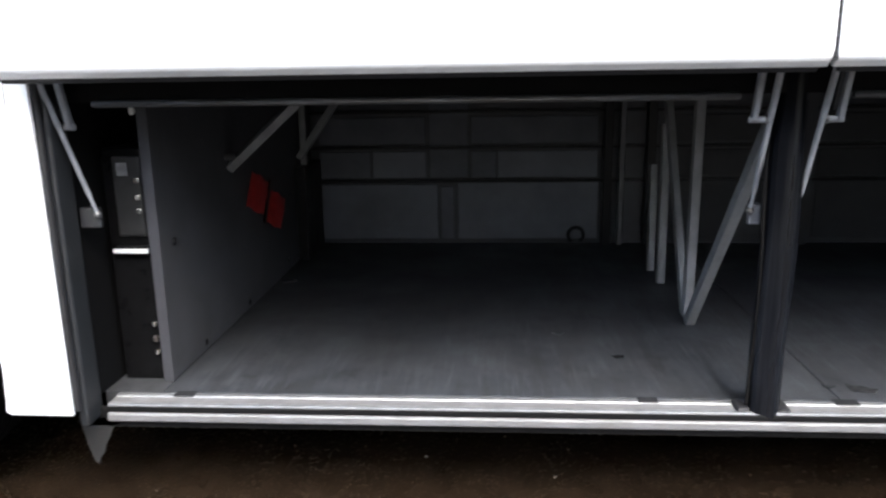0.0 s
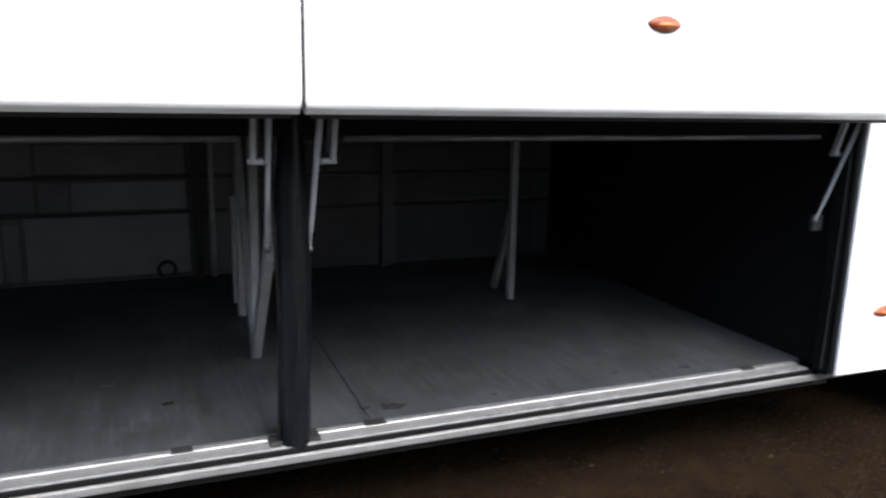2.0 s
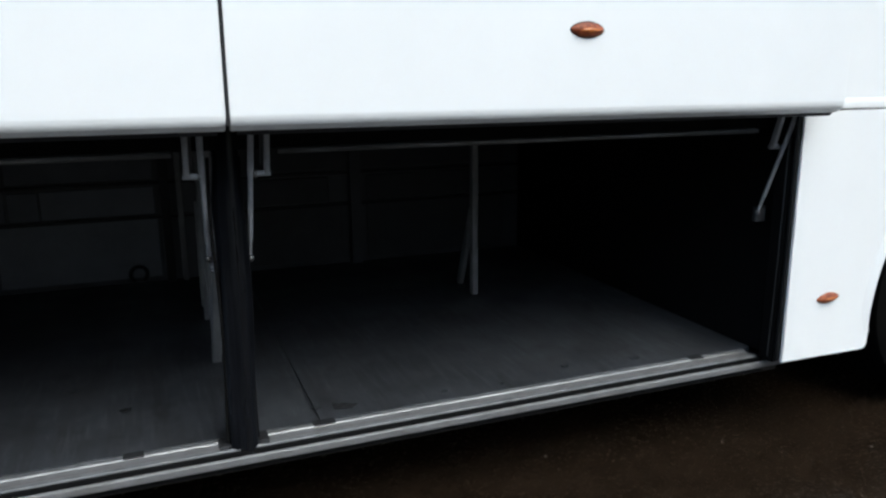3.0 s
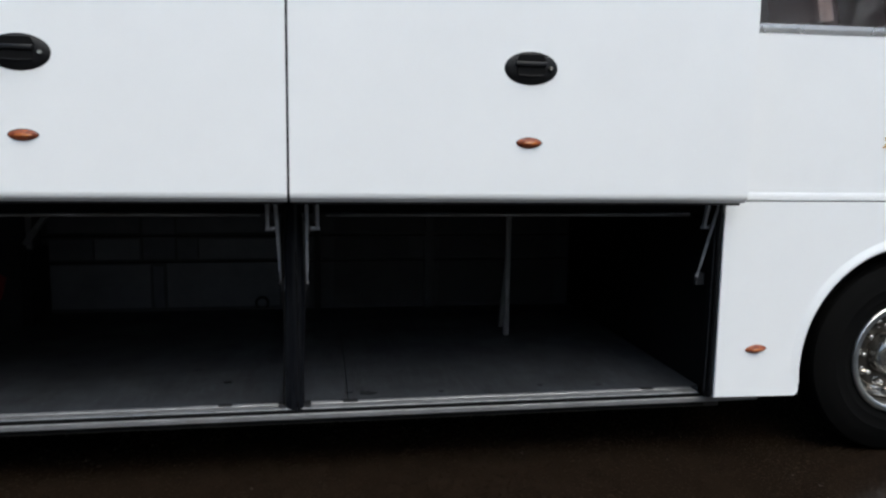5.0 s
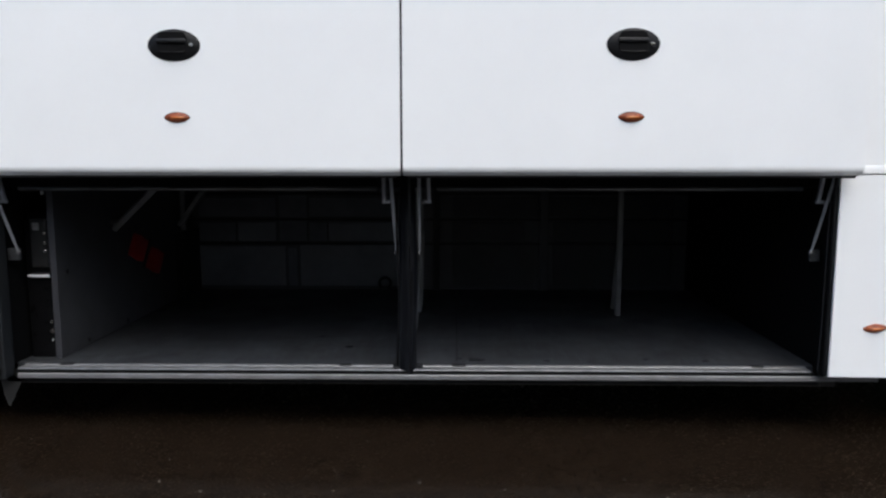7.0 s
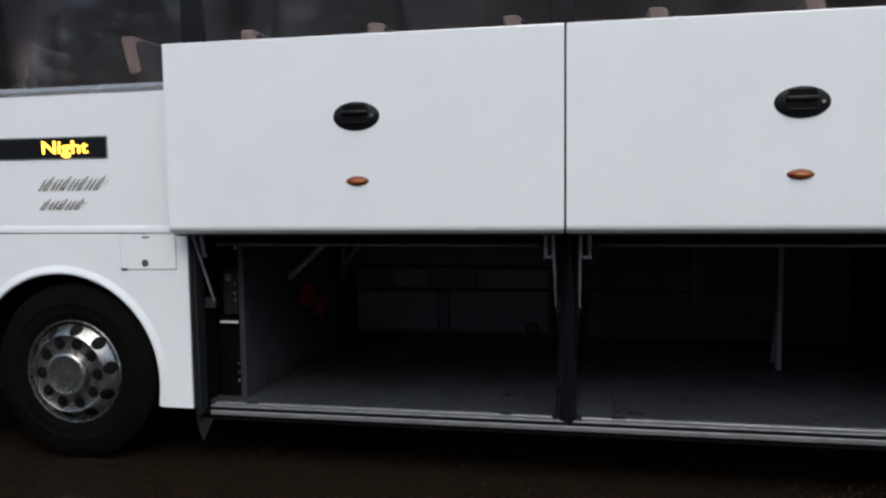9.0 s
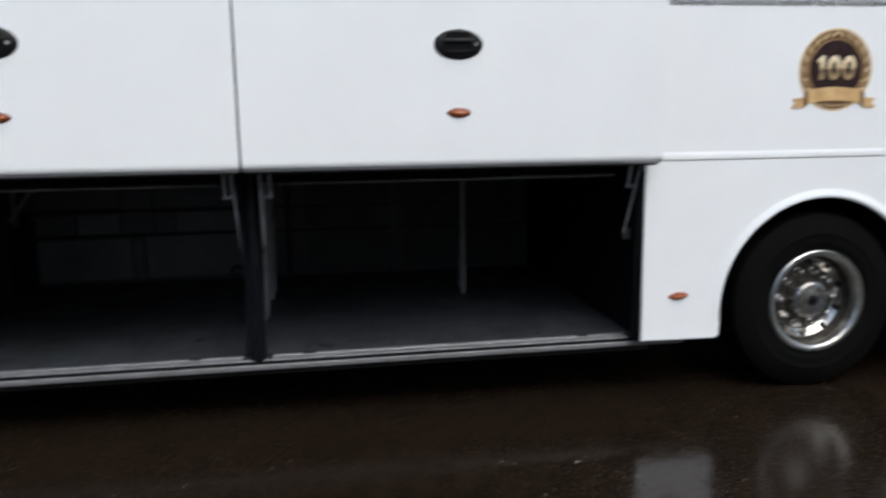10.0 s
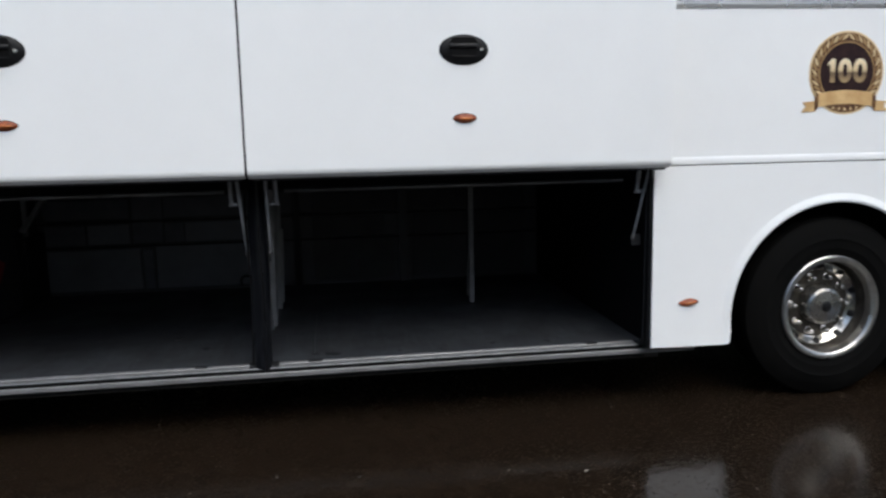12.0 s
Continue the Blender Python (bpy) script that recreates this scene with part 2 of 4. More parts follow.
def wet_asphalt():
    """Rain-wet brown-black tarmac: coarse stains, grit relief drowned by a film of water in broad patches."""
    m = bpy.data.materials.new("wet_asphalt")
    m.use_nodes = True
    nt = m.node_tree
    b = nt.nodes["Principled BSDF"]
    co = nt.nodes.new("ShaderNodeTexCoord")

    def noise_at(scale, detail=5.0, rough=0.6):
        n = nt.nodes.new("ShaderNodeTexNoise")
        n.inputs["Scale"].default_value, n.inputs["Detail"].default_value, n.inputs["Roughness"].default_value = scale, detail, rough
        nt.links.new(co.outputs["Object"], n.inputs["Vector"])
        return n.outputs["Fac"]

    def ramp(src, a, z, lo, hi):
        r = nt.nodes.new("ShaderNodeMapRange")
        for k, v in zip(("From Min", "From Max", "To Min", "To Max"), (a, z, lo, hi)):
            r.inputs[k].default_value = v
        nt.links.new(src, r.inputs["Value"])
        return r.outputs["Result"]

    broad, fine, grit = noise_at(0.75, 4), noise_at(11.0, 10, 0.8), noise_at(150.0, 3)
    mix = nt.nodes.new("ShaderNodeMix")
    mix.data_type = "RGBA"
    mix.inputs["A"].default_value, mix.inputs["B"].default_value = (0.0050, 0.0032, 0.0020, 1), (0.0168, 0.0108, 0.0067, 1)
    nt.links.new(ramp(fine, 0.37, 0.67, 0, 1), mix.inputs["Factor"])
    vor = nt.nodes.new("ShaderNodeTexVoronoi")
    vor.inputs["Scale"].default_value = 95.0
    nt.links.new(co.outputs["Object"], vor.inputs["Vector"])
    tone = nt.nodes.new("ShaderNodeSeparateColor")
    nt.links.new(vor.outputs["Color"], tone.inputs["Color"])
    fleck = nt.nodes.new("ShaderNodeMath")
    fleck.operation = "MULTIPLY"
    nt.links.new(ramp(vor.outputs["Distance"], 0.12, 0.34, 1, 0), fleck.inputs[0])
    nt.links.new(ramp(tone.outputs["Red"], 0.80, 1.0, 0, 0.7), fleck.inputs[1])
    stone = nt.nodes.new("ShaderNodeMix")
    stone.data_type = "RGBA"
    stone.inputs["B"].default_value = (0.085, 0.070, 0.056, 1)
    nt.links.new(fleck.outputs["Value"], stone.inputs["Factor"])
    nt.links.new(mix.outputs["Result"], stone.inputs["A"])
    nt.links.new(stone.outputs["Result"], b.inputs["Base Color"])
    dry = ramp(broad, 0.40, 0.62, 0.0, 1.0)
    patch = ramp(noise_at(48.0, 9, 0.85), 0.44, 0.64, 0.0, 0.38)
    gloss = nt.nodes.new("ShaderNodeMath")
    nt.links.new(ramp(dry, 0, 1, 0.010, 0.045), gloss.inputs[0])
    nt.links.new(patch, gloss.inputs[1])
    nt.links.new(gloss.outputs["Value"], b.inputs["Roughness"])
    b.inputs["IOR"].default_value = 1.33
    b.inputs["Specular IOR Level"].default_value = 0.50
    mul = nt.nodes.new("ShaderNodeMath")
    mul.operation = "MULTIPLY"
    nt.links.new(grit, mul.inputs[0])
    nt.links.new(ramp(dry, 0, 1, 0.05, 0.42), mul.inputs[1])
    add = nt.nodes.new("ShaderNodeMath")
    nt.links.new(mul.outputs["Value"], add.inputs[0])
    nt.links.new(ramp(noise_at(19.0, 3, 0.6), 0, 1, 0, 1.5), add.inputs[1])
    bp = nt.nodes.new("ShaderNodeBump")
    bp.inputs["Strength"].default_value, bp.inputs["Distance"].default_value = 0.16, 0.004
    nt.links.new(add.outputs["Value"], bp.inputs["Height"])
    nt.links.new(bp.outputs["Normal"], b.inputs["Normal"])
    return m


def bay_floor_material(level):
    """Scuffed grey vinyl: worn paths, fine drag marks inwards and along, dark rubbed spots."""
    m = material("scuffed_grey_vinyl", (0.0225, 0.0250, 0.0295), 0.55, spec=0.4, second=(0.0375, 0.0410, 0.0470), scale=2.6, rough2=0.40, bump=0.14, bump_scale=180, low=0.36, high=0.68, detail=9)
    nt = m.node_tree
    b = nt.nodes["Principled BSDF"]
    co = nt.nodes["Texture Coordinate"]
    last = b.inputs["Base Color"].links[0].from_socket
    for stretch, scale, lo, hi, most, tint, detail in (
            ((22.0, 1.3, 1.0), 1.5, 0.48, 0.70, 0.72, (0.011, 0.011, 0.012, 1), 8),
            ((30.0, 2.2, 1.0), 2.3, 0.54, 0.70, 0.55, (0.070, 0.076, 0.086, 1), 6),
            ((2.0, 26.0, 1.0), 1.2, 0.58, 0.76, 0.35, (0.012, 0.012, 0.013, 1), 6),
            ((9.0, 7.0, 1.0), 1.0, 0.62, 0.70, 0.80, (0.008, 0.008, 0.009, 1), 4),
            ((13.0, 5.0, 1.0), 1.0, 0.50, 0.62, 0.42, (0.0125, 0.0130, 0.0145, 1), 9)):
        mp = nt.nodes.new("ShaderNodeMapping")
        mp.inputs["Scale"].default_value = stretch
        n = nt.nodes.new("ShaderNodeTexNoise")
        n.inputs["Scale"].default_value, n.inputs["Detail"].default_value = scale, detail
        nt.links.new(co.outputs["Object"], mp.inputs["Vector"])
        nt.links.new(mp.outputs["Vector"], n.inputs["Vector"])
        r = nt.nodes.new("ShaderNodeMapRange")
        for k, v in zip(("From Min", "From Max", "To Min", "To Max"), (lo, hi, 0.0, most)):
            r.inputs[k].default_value = v
        nt.links.new(n.outputs["Fac"], r.inputs["Value"])
        mix = nt.nodes.new("ShaderNodeMix")
        mix.data_type = "RGBA"
        mix.inputs["B"].default_value = tint
        nt.links.new(last, mix.inputs["A"])
        nt.links.new(r.outputs["Result"], mix.inputs["Factor"])
        last = mix.outputs["Result"]
    # a large darker patch with a ragged edge, centred in the left half
    mp = nt.nodes.new("ShaderNodeMapping")
    mp.vector_type = "TEXTURE"
    mp.inputs["Location"].default_value, mp.inputs["Scale"].default_value = (-0.35, 1.40, level), (1.60, 1.20, 1.0)
    grad = nt.nodes.new("ShaderNodeTexGradient")
    grad.gradient_type = "SPHERICAL"
    rag = nt.nodes.new("ShaderNodeTexNoise")
    rag.inputs["Scale"].default_value, rag.inputs["Detail"].default_value = 4.5, 8
    add = nt.nodes.new("ShaderNodeMath")
    r = nt.nodes.new("ShaderNodeMapRange")
    for k, v in zip(("From Min", "From Max", "To Min", "To Max"), (0.56, 0.98, 0.0, 0.62)):
        r.inputs[k].default_value = v
    mix = nt.nodes.new("ShaderNodeMix")
    mix.data_type = "RGBA"
    mix.inputs["B"].default_value = (0.009, 0.0092, 0.0100, 1)
    for a, z in ((co.outputs["Object"], mp.inputs["Vector"]), (co.outputs["Object"], rag.inputs["Vector"]), (mp.outputs["Vector"], grad.inputs["Vector"]),
                 (grad.outputs["Fac"], add.inputs[0]), (rag.outputs["Fac"], add.inputs[1]), (add.outputs["Value"], r.inputs["Value"]),
                 (last, mix.inputs["A"]), (r.outputs["Result"], mix.inputs["Factor"]), (mix.outputs["Result"], b.inputs["Base Color"])):
        nt.links.new(a, z)
    return m


VINYL = bay_floor_material(0.345)


# ---- mesh helpers ----
def part(name, bm, mat, parent=None, label="", smooth=False):
    """Links a bmesh as one mesh object under a thing or a part."""
    bmesh.ops.recalc_face_normals(bm, faces=bm.faces)
    me = bpy.data.meshes.new(name)
    bm.to_mesh(me)
    bm.free()
    me.materials.append(mat)
    if smooth:
        me.set_sharp_from_angle(angle=radians(38))
        me.polygons.foreach_set("use_smooth", [p.area < 0.03 for p in me.polygons])
    ob = new(name, me)
    ob.parent = parent
    if label:
        tagged(ob, label=label)
    return ob


def box(x0, x1, y0, y1, z0, z1, bevel=0.0, bm=None, seg=2):
    bm = bm or bmesh.new()
    got = bmesh.ops.create_cube(bm, size=1, matrix=Matrix.Translation(((x0 + x1) / 2, (y0 + y1) / 2, (z0 + z1) / 2)) @ Matrix.Diagonal((x1 - x0, y1 - y0, z1 - z0, 1)))
    if bevel:
        edges = list({e for v in got["verts"] for e in v.link_edges})
        bmesh.ops.bevel(bm, geom=edges, offset=bevel, segments=seg, affect="EDGES", profile=0.5)
    return bm


def slab(outline, y0, y1, bevel=0.0, seg=2):
    """A plate cut to an outline in x and z, from y0 (outside) to y1, its outer edge rounded."""
    bm = bmesh.new()
    a = [bm.verts.new((x, y0, z)) for x, z in outline]
    b = [bm.verts.new((x, y1, z)) for x, z in outline]
    n = len(outline)
    bm.faces.new(a)
    bm.faces.new(b[::-1])
    for i in range(n):
        bm.faces.new((a[i], b[i], b[(i + 1) % n], a[(i + 1) % n]))
    if bevel:
        edges = [e for e in bm.edges if all(abs(v.co.y - y0) < 1e-6 for v in e.verts)]
        bmesh.ops.bevel(bm, geom=edges, offset=bevel, segments=seg, affect="EDGES", profile=0.5)
    return bm


def prism(section, x0, x1, bevel=0.0):
    """A section in y and z drawn out along x."""
    bm = bmesh.new()
    a = [bm.verts.new((x0, y, z)) for y, z in section]
    b = [bm.verts.new((x1, y, z)) for y, z in section]
    n = len(section)
    for i in range(n):
        bm.faces.new((a[i], a[(i + 1) % n], b[(i + 1) % n], b[i]))
    ends = [bm.faces.new(a), bm.faces.new(b[::-1])]
    if bevel:
        bmesh.ops.bevel(bm, geom=list({e for f in ends for e in f.edges}), offset=bevel, segments=2, affect="EDGES", profile=0.5)
    return bm


def tube(points, r, seg=8, bm=None, flat=1.0):
    """A round bar along points, closed at its ends."""
    bm = bm or bmesh.new()
    pts = [Vector(p) for p in points]
    rings = []
    side = None
    for i, p in enumerate(pts):
        d = (pts[min(i + 1, len(pts) - 1)] - pts[max(i - 1, 0)]).normalized()
        if side is None:
            side = d.orthogonal().normalized()
        side = (side - d * side.dot(d)).normalized()
        up = d.cross(side)
        rr = r[i] if isinstance(r, (list, tuple)) else r
        rings.append([bm.verts.new(p + rr * (math.cos(2 * math.pi * k / seg) * side + flat * math.sin(2 * math.pi * k / seg) * up)) for k in range(seg)])
    for a, b in zip(rings, rings[1:]):
        for k in range(seg):
            bm.faces.new((a[k], a[(k + 1) % seg], b[(k + 1) % seg], b[k]))
    bm.faces.new(rings[0][::-1])
    bm.faces.new(rings[-1])
    return bm


def beam(p, q, w, d, bevel=0.004, bm=None):
    """A rectangular bar from p to q; w across in x, d the other way."""
    bm = bm or bmesh.new()
    p, q = Vector(p), Vector(q)
    axis = (q - p).normalized()
    sx = (Vector((1, 0, 0)) - axis * axis.x).normalized()
    sy = axis.cross(sx)
    m = Matrix((sx, sy, axis)).transposed().to_4x4()
    m.translation = (p + q) / 2
    got = bmesh.ops.create_cube(bm, size=1, matrix=m @ Matrix.Diagonal((w, d, (q - p).length, 1)))
    if bevel:
        bmesh.ops.bevel(bm, geom=list({e for v in got["verts"] for e in v.link_edges}), offset=bevel, segments=2, affect="EDGES", profile=0.5)
    return bm


def lathe(profile, cx, cz, seg=48, a0=0.0, a1=360.0, closed=False, bm=None):
    """A profile of (radius, y) turned about an axis along y through (cx, cz)."""
    bm = bm or bmesh.new()
    full = abs(a1 - a0) >= 359.9
    n = seg if full else seg + 1
    rings = []
    for r, y in profile:
        ring = []
        for k in range(n):
            a = radians(a0 + (a1 - a0) * k / seg)
            ring.append(bm.verts.new((cx + r * math.cos(a), y, cz + r * math.sin(a))))
        rings.append(ring)
    pairs = list(zip(rings, rings[1:])) + ([(rings[-1], rings[0])] if closed else [])
    for a, b in pairs:
        for k in range(seg):
            j = (k + 1) % n if full else k + 1
            bm.faces.new((a[k], a[j], b[j], b[k]))
    if full and not closed:
        for ring, (r, y) in ((rings[0], profile[0]), (rings[-1], profile[-1])):
            if 0.0 < r < 0.2:
                bm.faces.new(ring)
    bmesh.ops.remove_doubles(bm, verts=[v for ring in rings for v in ring], dist=1e-6)
    return bm


def oval(cx, y, cz, rx, ry, rz, tilt=0.0, seg=24, rings=10, sharp=1.0, bm=None):
    """A lens lying on a wall that faces -y. sharp below 1 draws its ends out to points."""
    bm = bm or bmesh.new()
    got = bmesh.ops.create_uvsphere(bm, u_segments=seg, v_segments=rings, radius=1.0)
    for v in got["verts"]:
        x, yy, z = v.co
        if sharp < 1:
            z *= (1 - abs(x)) ** (1 - sharp) if abs(x) < 1 else 0
        v.co = (cx + rx * x, y + ry * yy, cz + rz * z + tilt * rx * x)
    return bm


def arc(cx, cz, r, a0, a1, n):
    return [(cx + r * math.cos(radians(a0 + (a1 - a0) * i / n)), cz + r * math.sin(radians(a0 + (a1 - a0) * i / n))) for i in range(n + 1)]


def words(name, text, size, x, y, z, mat, parent, align="CENTER", label="", depth=0.0008, stretch=1.0, slant=0.0, bold=0.0):
    """Lettering on a wall that faces -y, as a mesh."""
    cu = bpy.data.curves.new(name, "FONT")
    cu.body, cu.size, cu.extrude, cu.align_x, cu.align_y, cu.shear, cu.offset = text, size, depth, align, "CENTER", slant, bold
    tmp = new(name, cu)
    me = bpy.data.meshes.new_from_object(tmp.evaluated_get(bpy.context.evaluated_depsgraph_get()))
    bpy.data.objects.remove(tmp)
    me.transform(pose(x, y, z, 90, 0, 0) @ Matrix.Diagonal((stretch, 1, 1, 1)))
    me.materials.clear()
    me.materials.append(mat)
    ob = new(name, me)
    ob.parent = parent
    if label:
        tagged(ob, label=label)
    return ob


# ---- ground ----


def ground_z(x):
    """The yard falls slightly towards the coach's tail."""
    return -0.004 - 0.0043 * x


gm = bmesh.new()
bmesh.ops.create_grid(gm, x_segments=8, y_segments=8, size=400)
for v in gm.verts:
    v.co.z = ground_z(v.co.x)
ground = part("ground", gm, wet_asphalt())
tagged(ground, "rain-wet dark brown asphalt with a thin glossy water film", "ground", kind="structure")

# ---- the coach ----
FLOOR, TOP = 0.345, 1.345
LEFT, RIGHT = -0.894, 3.300
NOSE, TAIL, WIDTH, ROOF = -4.30, 7.70, 2.50, 3.45
FRONT_AXLE, REAR_AXLE = -1.682, 4.415
FRONT_ARCH = (FRONT_AXLE - 0.020, 0.500, 0.612)
REAR_ARCH = (REAR_AXLE - 0.017, 0.492, 0.632)

coach = tagged(new("coach"), "white touring coach with two raised luggage doors, standing on wet asphalt", "coach")
coach.location = (0, 0, 0)

# lower side panels, with the wheel arches cut out
front_out = [(LEFT, 0.350), (LEFT, TOP - 0.003), (NOSE, TOP - 0.003), (NOSE, 0.350), (FRONT_ARCH[0] - 0.595, 0.350)] + arc(*FRONT_ARCH, 190, -10, 40)[1:-1] + [(FRONT_ARCH[0] + 0.598, 0.366), (FRONT_ARCH[0] + 0.604, 0.355), (FRONT_ARCH[0] + 0.616, 0.350)]
rear_out = [(RIGHT, 0.343), (REAR_ARCH[0] - 0.652, 0.336), (REAR_ARCH[0] - 0.636, 0.341), (REAR_ARCH[0] - 0.627, 0.354), (REAR_ARCH[0] - 0.624, 0.374)] + arc(*REAR_ARCH, 188, -8, 40)[1:-1] + [(REAR_ARCH[0] + 0.628, 0.335), (5.348, 0.341), (5.333, TOP + 0.003), (RIGHT, TOP + 0.003)]
part("front_wheel_panel", slab(front_out, 0.0, 0.012, 0.005), WHITE, coach, "white side panel with a front wheel arch", smooth=True)
part("rear_wheel_panel", slab(rear_out, 0.0, 0.012, 0.005), WHITE, coach, "white side panel with a rear wheel arch", smooth=True)
engine_panel = part("engine_panel", slab([(5.353, 0.341), (5.338, TOP + 0.003), (TAIL, TOP + 0.003), (TAIL, 0.345)], 0.0, 0.03, 0.006), WHITE, coach, smooth=True)
part("panel_lock", lathe([(0.0, -0.004), (0.018, -0.004), (0.021, 0.001)], 5.452, 0.455, 16), BLACK, engine_panel)
def marker_lamp(x, y, z, rx, rz, parent, tilt=0.0, sharp=0.8):
    """An amber lens with pointed ends and a paler ridge along its middle."""
    lamp = part("marker_lamp", oval(x, y, z, rx, 0.016, rz, tilt=tilt, sharp=sharp), AMBER, parent, "amber oval side marker lamp", smooth=True)
    part("lens_ridge", oval(x + 0.08 * rx, y - 0.0105, z - 0.08 * rz, 0.62 * rx, 0.0085, 0.40 * rz, tilt=tilt, sharp=0.85, seg=20), AMBER_BRIGHT, lamp if parent is coach else parent, "bright amber ridge", smooth=True)


marker_lamp(5.632, 0.0, 0.582, 0.060, 0.023, engine_panel)
marker_lamp(3.514, 0.0, 0.594, 0.061, 0.023, coach, tilt=0.06)
part("panel_seam", box(5.330, 5.360, 0.004, 0.028, 0.36, 1.35), GREY_STEEL, coach)
for (cx, cz, r), z0, z1 in ((FRONT_ARCH, -8, 190), (REAR_ARCH, -9, 188)):
    lip = [(r - 0.003, 0.006), (r - 0.003, -0.003), (r + 0.001, -0.008), (r + 0.008, -0.0105), (r + 0.018, -0.009), (r + 0.030, -0.005), (r + 0.044, -0.0015), (r + 0.054, 0.001)]
    bm = lathe(lip, cx, cz, 56, z0, z1)
    for v in bm.verts:
        fade = min(1.0, max(0.0, (v.co.z - cz + 0.09) / 0.16))
        v.co.y = v.co.y if v.co.y > 0.002 else 0.0015 + (v.co.y - 0.0015) * fade
    part("wheel_arch_lip", bm, WHITE, coach, smooth=True)
    well = lathe([(r - 0.001, 0.0122), (r + 0.03, 0.016), (r + 0.03, 0.85)], cx, cz, 32, -12, 192)
    part("wheel_well", well, LINING_DARK, coach)
    part("wheel_well_back", box(cx - 0.64, cx + 0.64, 0.85, 0.87, 0.30, 1.13), LINING_DARK, coach)

# filler flap, its lock and its pull
flap = part("filler_flap", box(-1.302, -0.962, -0.004, 0.0, 1.143, 1.338, 0.0015), WHITE, coach, "small white filler flap with a round lock")
part("flap_gap", box(-1.304, -0.9595, -0.0012, 0.0015, 1.1405, 1.3395), GREY_STEEL, flap)
part("flap_lock", lathe([(0.0, -0.010), (0.015, -0.010), (0.021, -0.005), (0.021, 0.0)], -1.150, 1.178, 18), DULL_ALU, flap, "round steel lock", smooth=True)
part("flap_pull", box(-1.300, -1.262, -0.008, -0.003, 1.139, 1.148, 0.002), BLACK, flap)
part("flap_plate", box(-1.165, -1.118, -0.0055, -0.003, 1.318, 1.328), GREY_STEEL, flap)

# upper side, belt moulding, silver strip under the glass
part("upper_side_panel", box(NOSE, TAIL, 0.0, 0.04, TOP + 0.045, 2.172), WHITE, coach, "white upper side panel")
mould = [(0.03, 1.353), (0.0, 1.353), (-0.0025, 1.354), (-0.0038, 1.360), (-0.0036, 1.376), (-0.002, 1.388), (0.0005, 1.396), (0.03, 1.396)]
for x0, x1 in ((NOSE, LEFT), (RIGHT, TAIL)):
    part("belt_moulding", prism([(y, z + (0.0 if x0 > 0 else -0.006)) for y, z in mould], x0, x1), WHITE, coach, smooth=True)
    part("belt_gap", box(x0, x1, 0.008, 0.03, 1.330, 1.356), RUBBER, coach)


def strip_z(x):
    return 2.141 + 0.0068 * x


for x0, x1 in ((NOSE, 1.17), (1.172, TAIL)):
    bm = prism([(0.0, 0.0), (-0.0035, 0.003), (-0.006, 0.022), (-0.005, 0.042), (0.012, 0.047), (0.03, 0.047), (0.03, 0.0)], x0, x1)
    for v in bm.verts:
        v.co.z += strip_z(v.co.x)
    part("window_strip", bm, STRIP, coach, "silver strip under the side windows", smooth=True)

posts = [NOSE + 0.1, -2.75, -0.820, 1.170, 3.20, 5.95, TAIL - 0.1]
for a, b in zip(posts, posts[1:]):
    pane = part("side_window", box(a + 0.055, b - 0.055, 0.010, 0.016, 2.150, 3.18), GLASS, coach, "dark tinted side window")
    pane.visible_shadow = False
for x in posts:
    part("window_pillar", box(x - 0.06, x + 0.06, 0.004, 0.05, 2.150, 3.20), BLACK, coach)
part("window_head", box(NOSE, TAIL, 0.0, 0.05, 3.18, ROOF), WHITE, coach)
part("roof", box(NOSE, TAIL, 0.0, WIDTH, ROOF, ROOF + 0.05, 0.02), WHITE, coach)
# reaches down to 0.08 to shut out light from the far side
part("far_side", box(NOSE, TAIL, WIDTH - 0.04, WIDTH, 0.08, ROOF), WHITE, coach)
part("front_end", box(NOSE - 0.04, NOSE, 0.0, WIDTH, 0.22, ROOF + 0.05), WHITE, coach)
part("rear_end", box(TAIL, TAIL + 0.04, 0.0, WIDTH, 0.22, ROOF + 0.05), WHITE, coach)
part("cabin_floor", box(NOSE, TAIL, 0.04, WIDTH - 0.04, 1.42, 1.45), LINING_DARK, coach)
part("chassis_plate", box(LEFT, RIGHT + 0.1, 0.125, WIDTH - 0.05, 0.255, 0.285), UNDER, coach)
# unseen boxes added to block light under the coach
part("front_light_block", box(NOSE, LEFT, 0.87, WIDTH - 0.05, 0.20, 0.60), UNDER, coach)
part("rear_light_block", box(RIGHT + 0.1, TAIL, 0.87, WIDTH - 0.05, 0.20, 0.60), UNDER, coach)
# added black block that darkens the ground and its mirror image below the tail
part("undertail_shade_block", box(5.10, TAIL, 0.22, 0.88, 0.17, 0.55, 0.01), LINING_DARK, coach, "black block added to keep the ground under the tail dark")

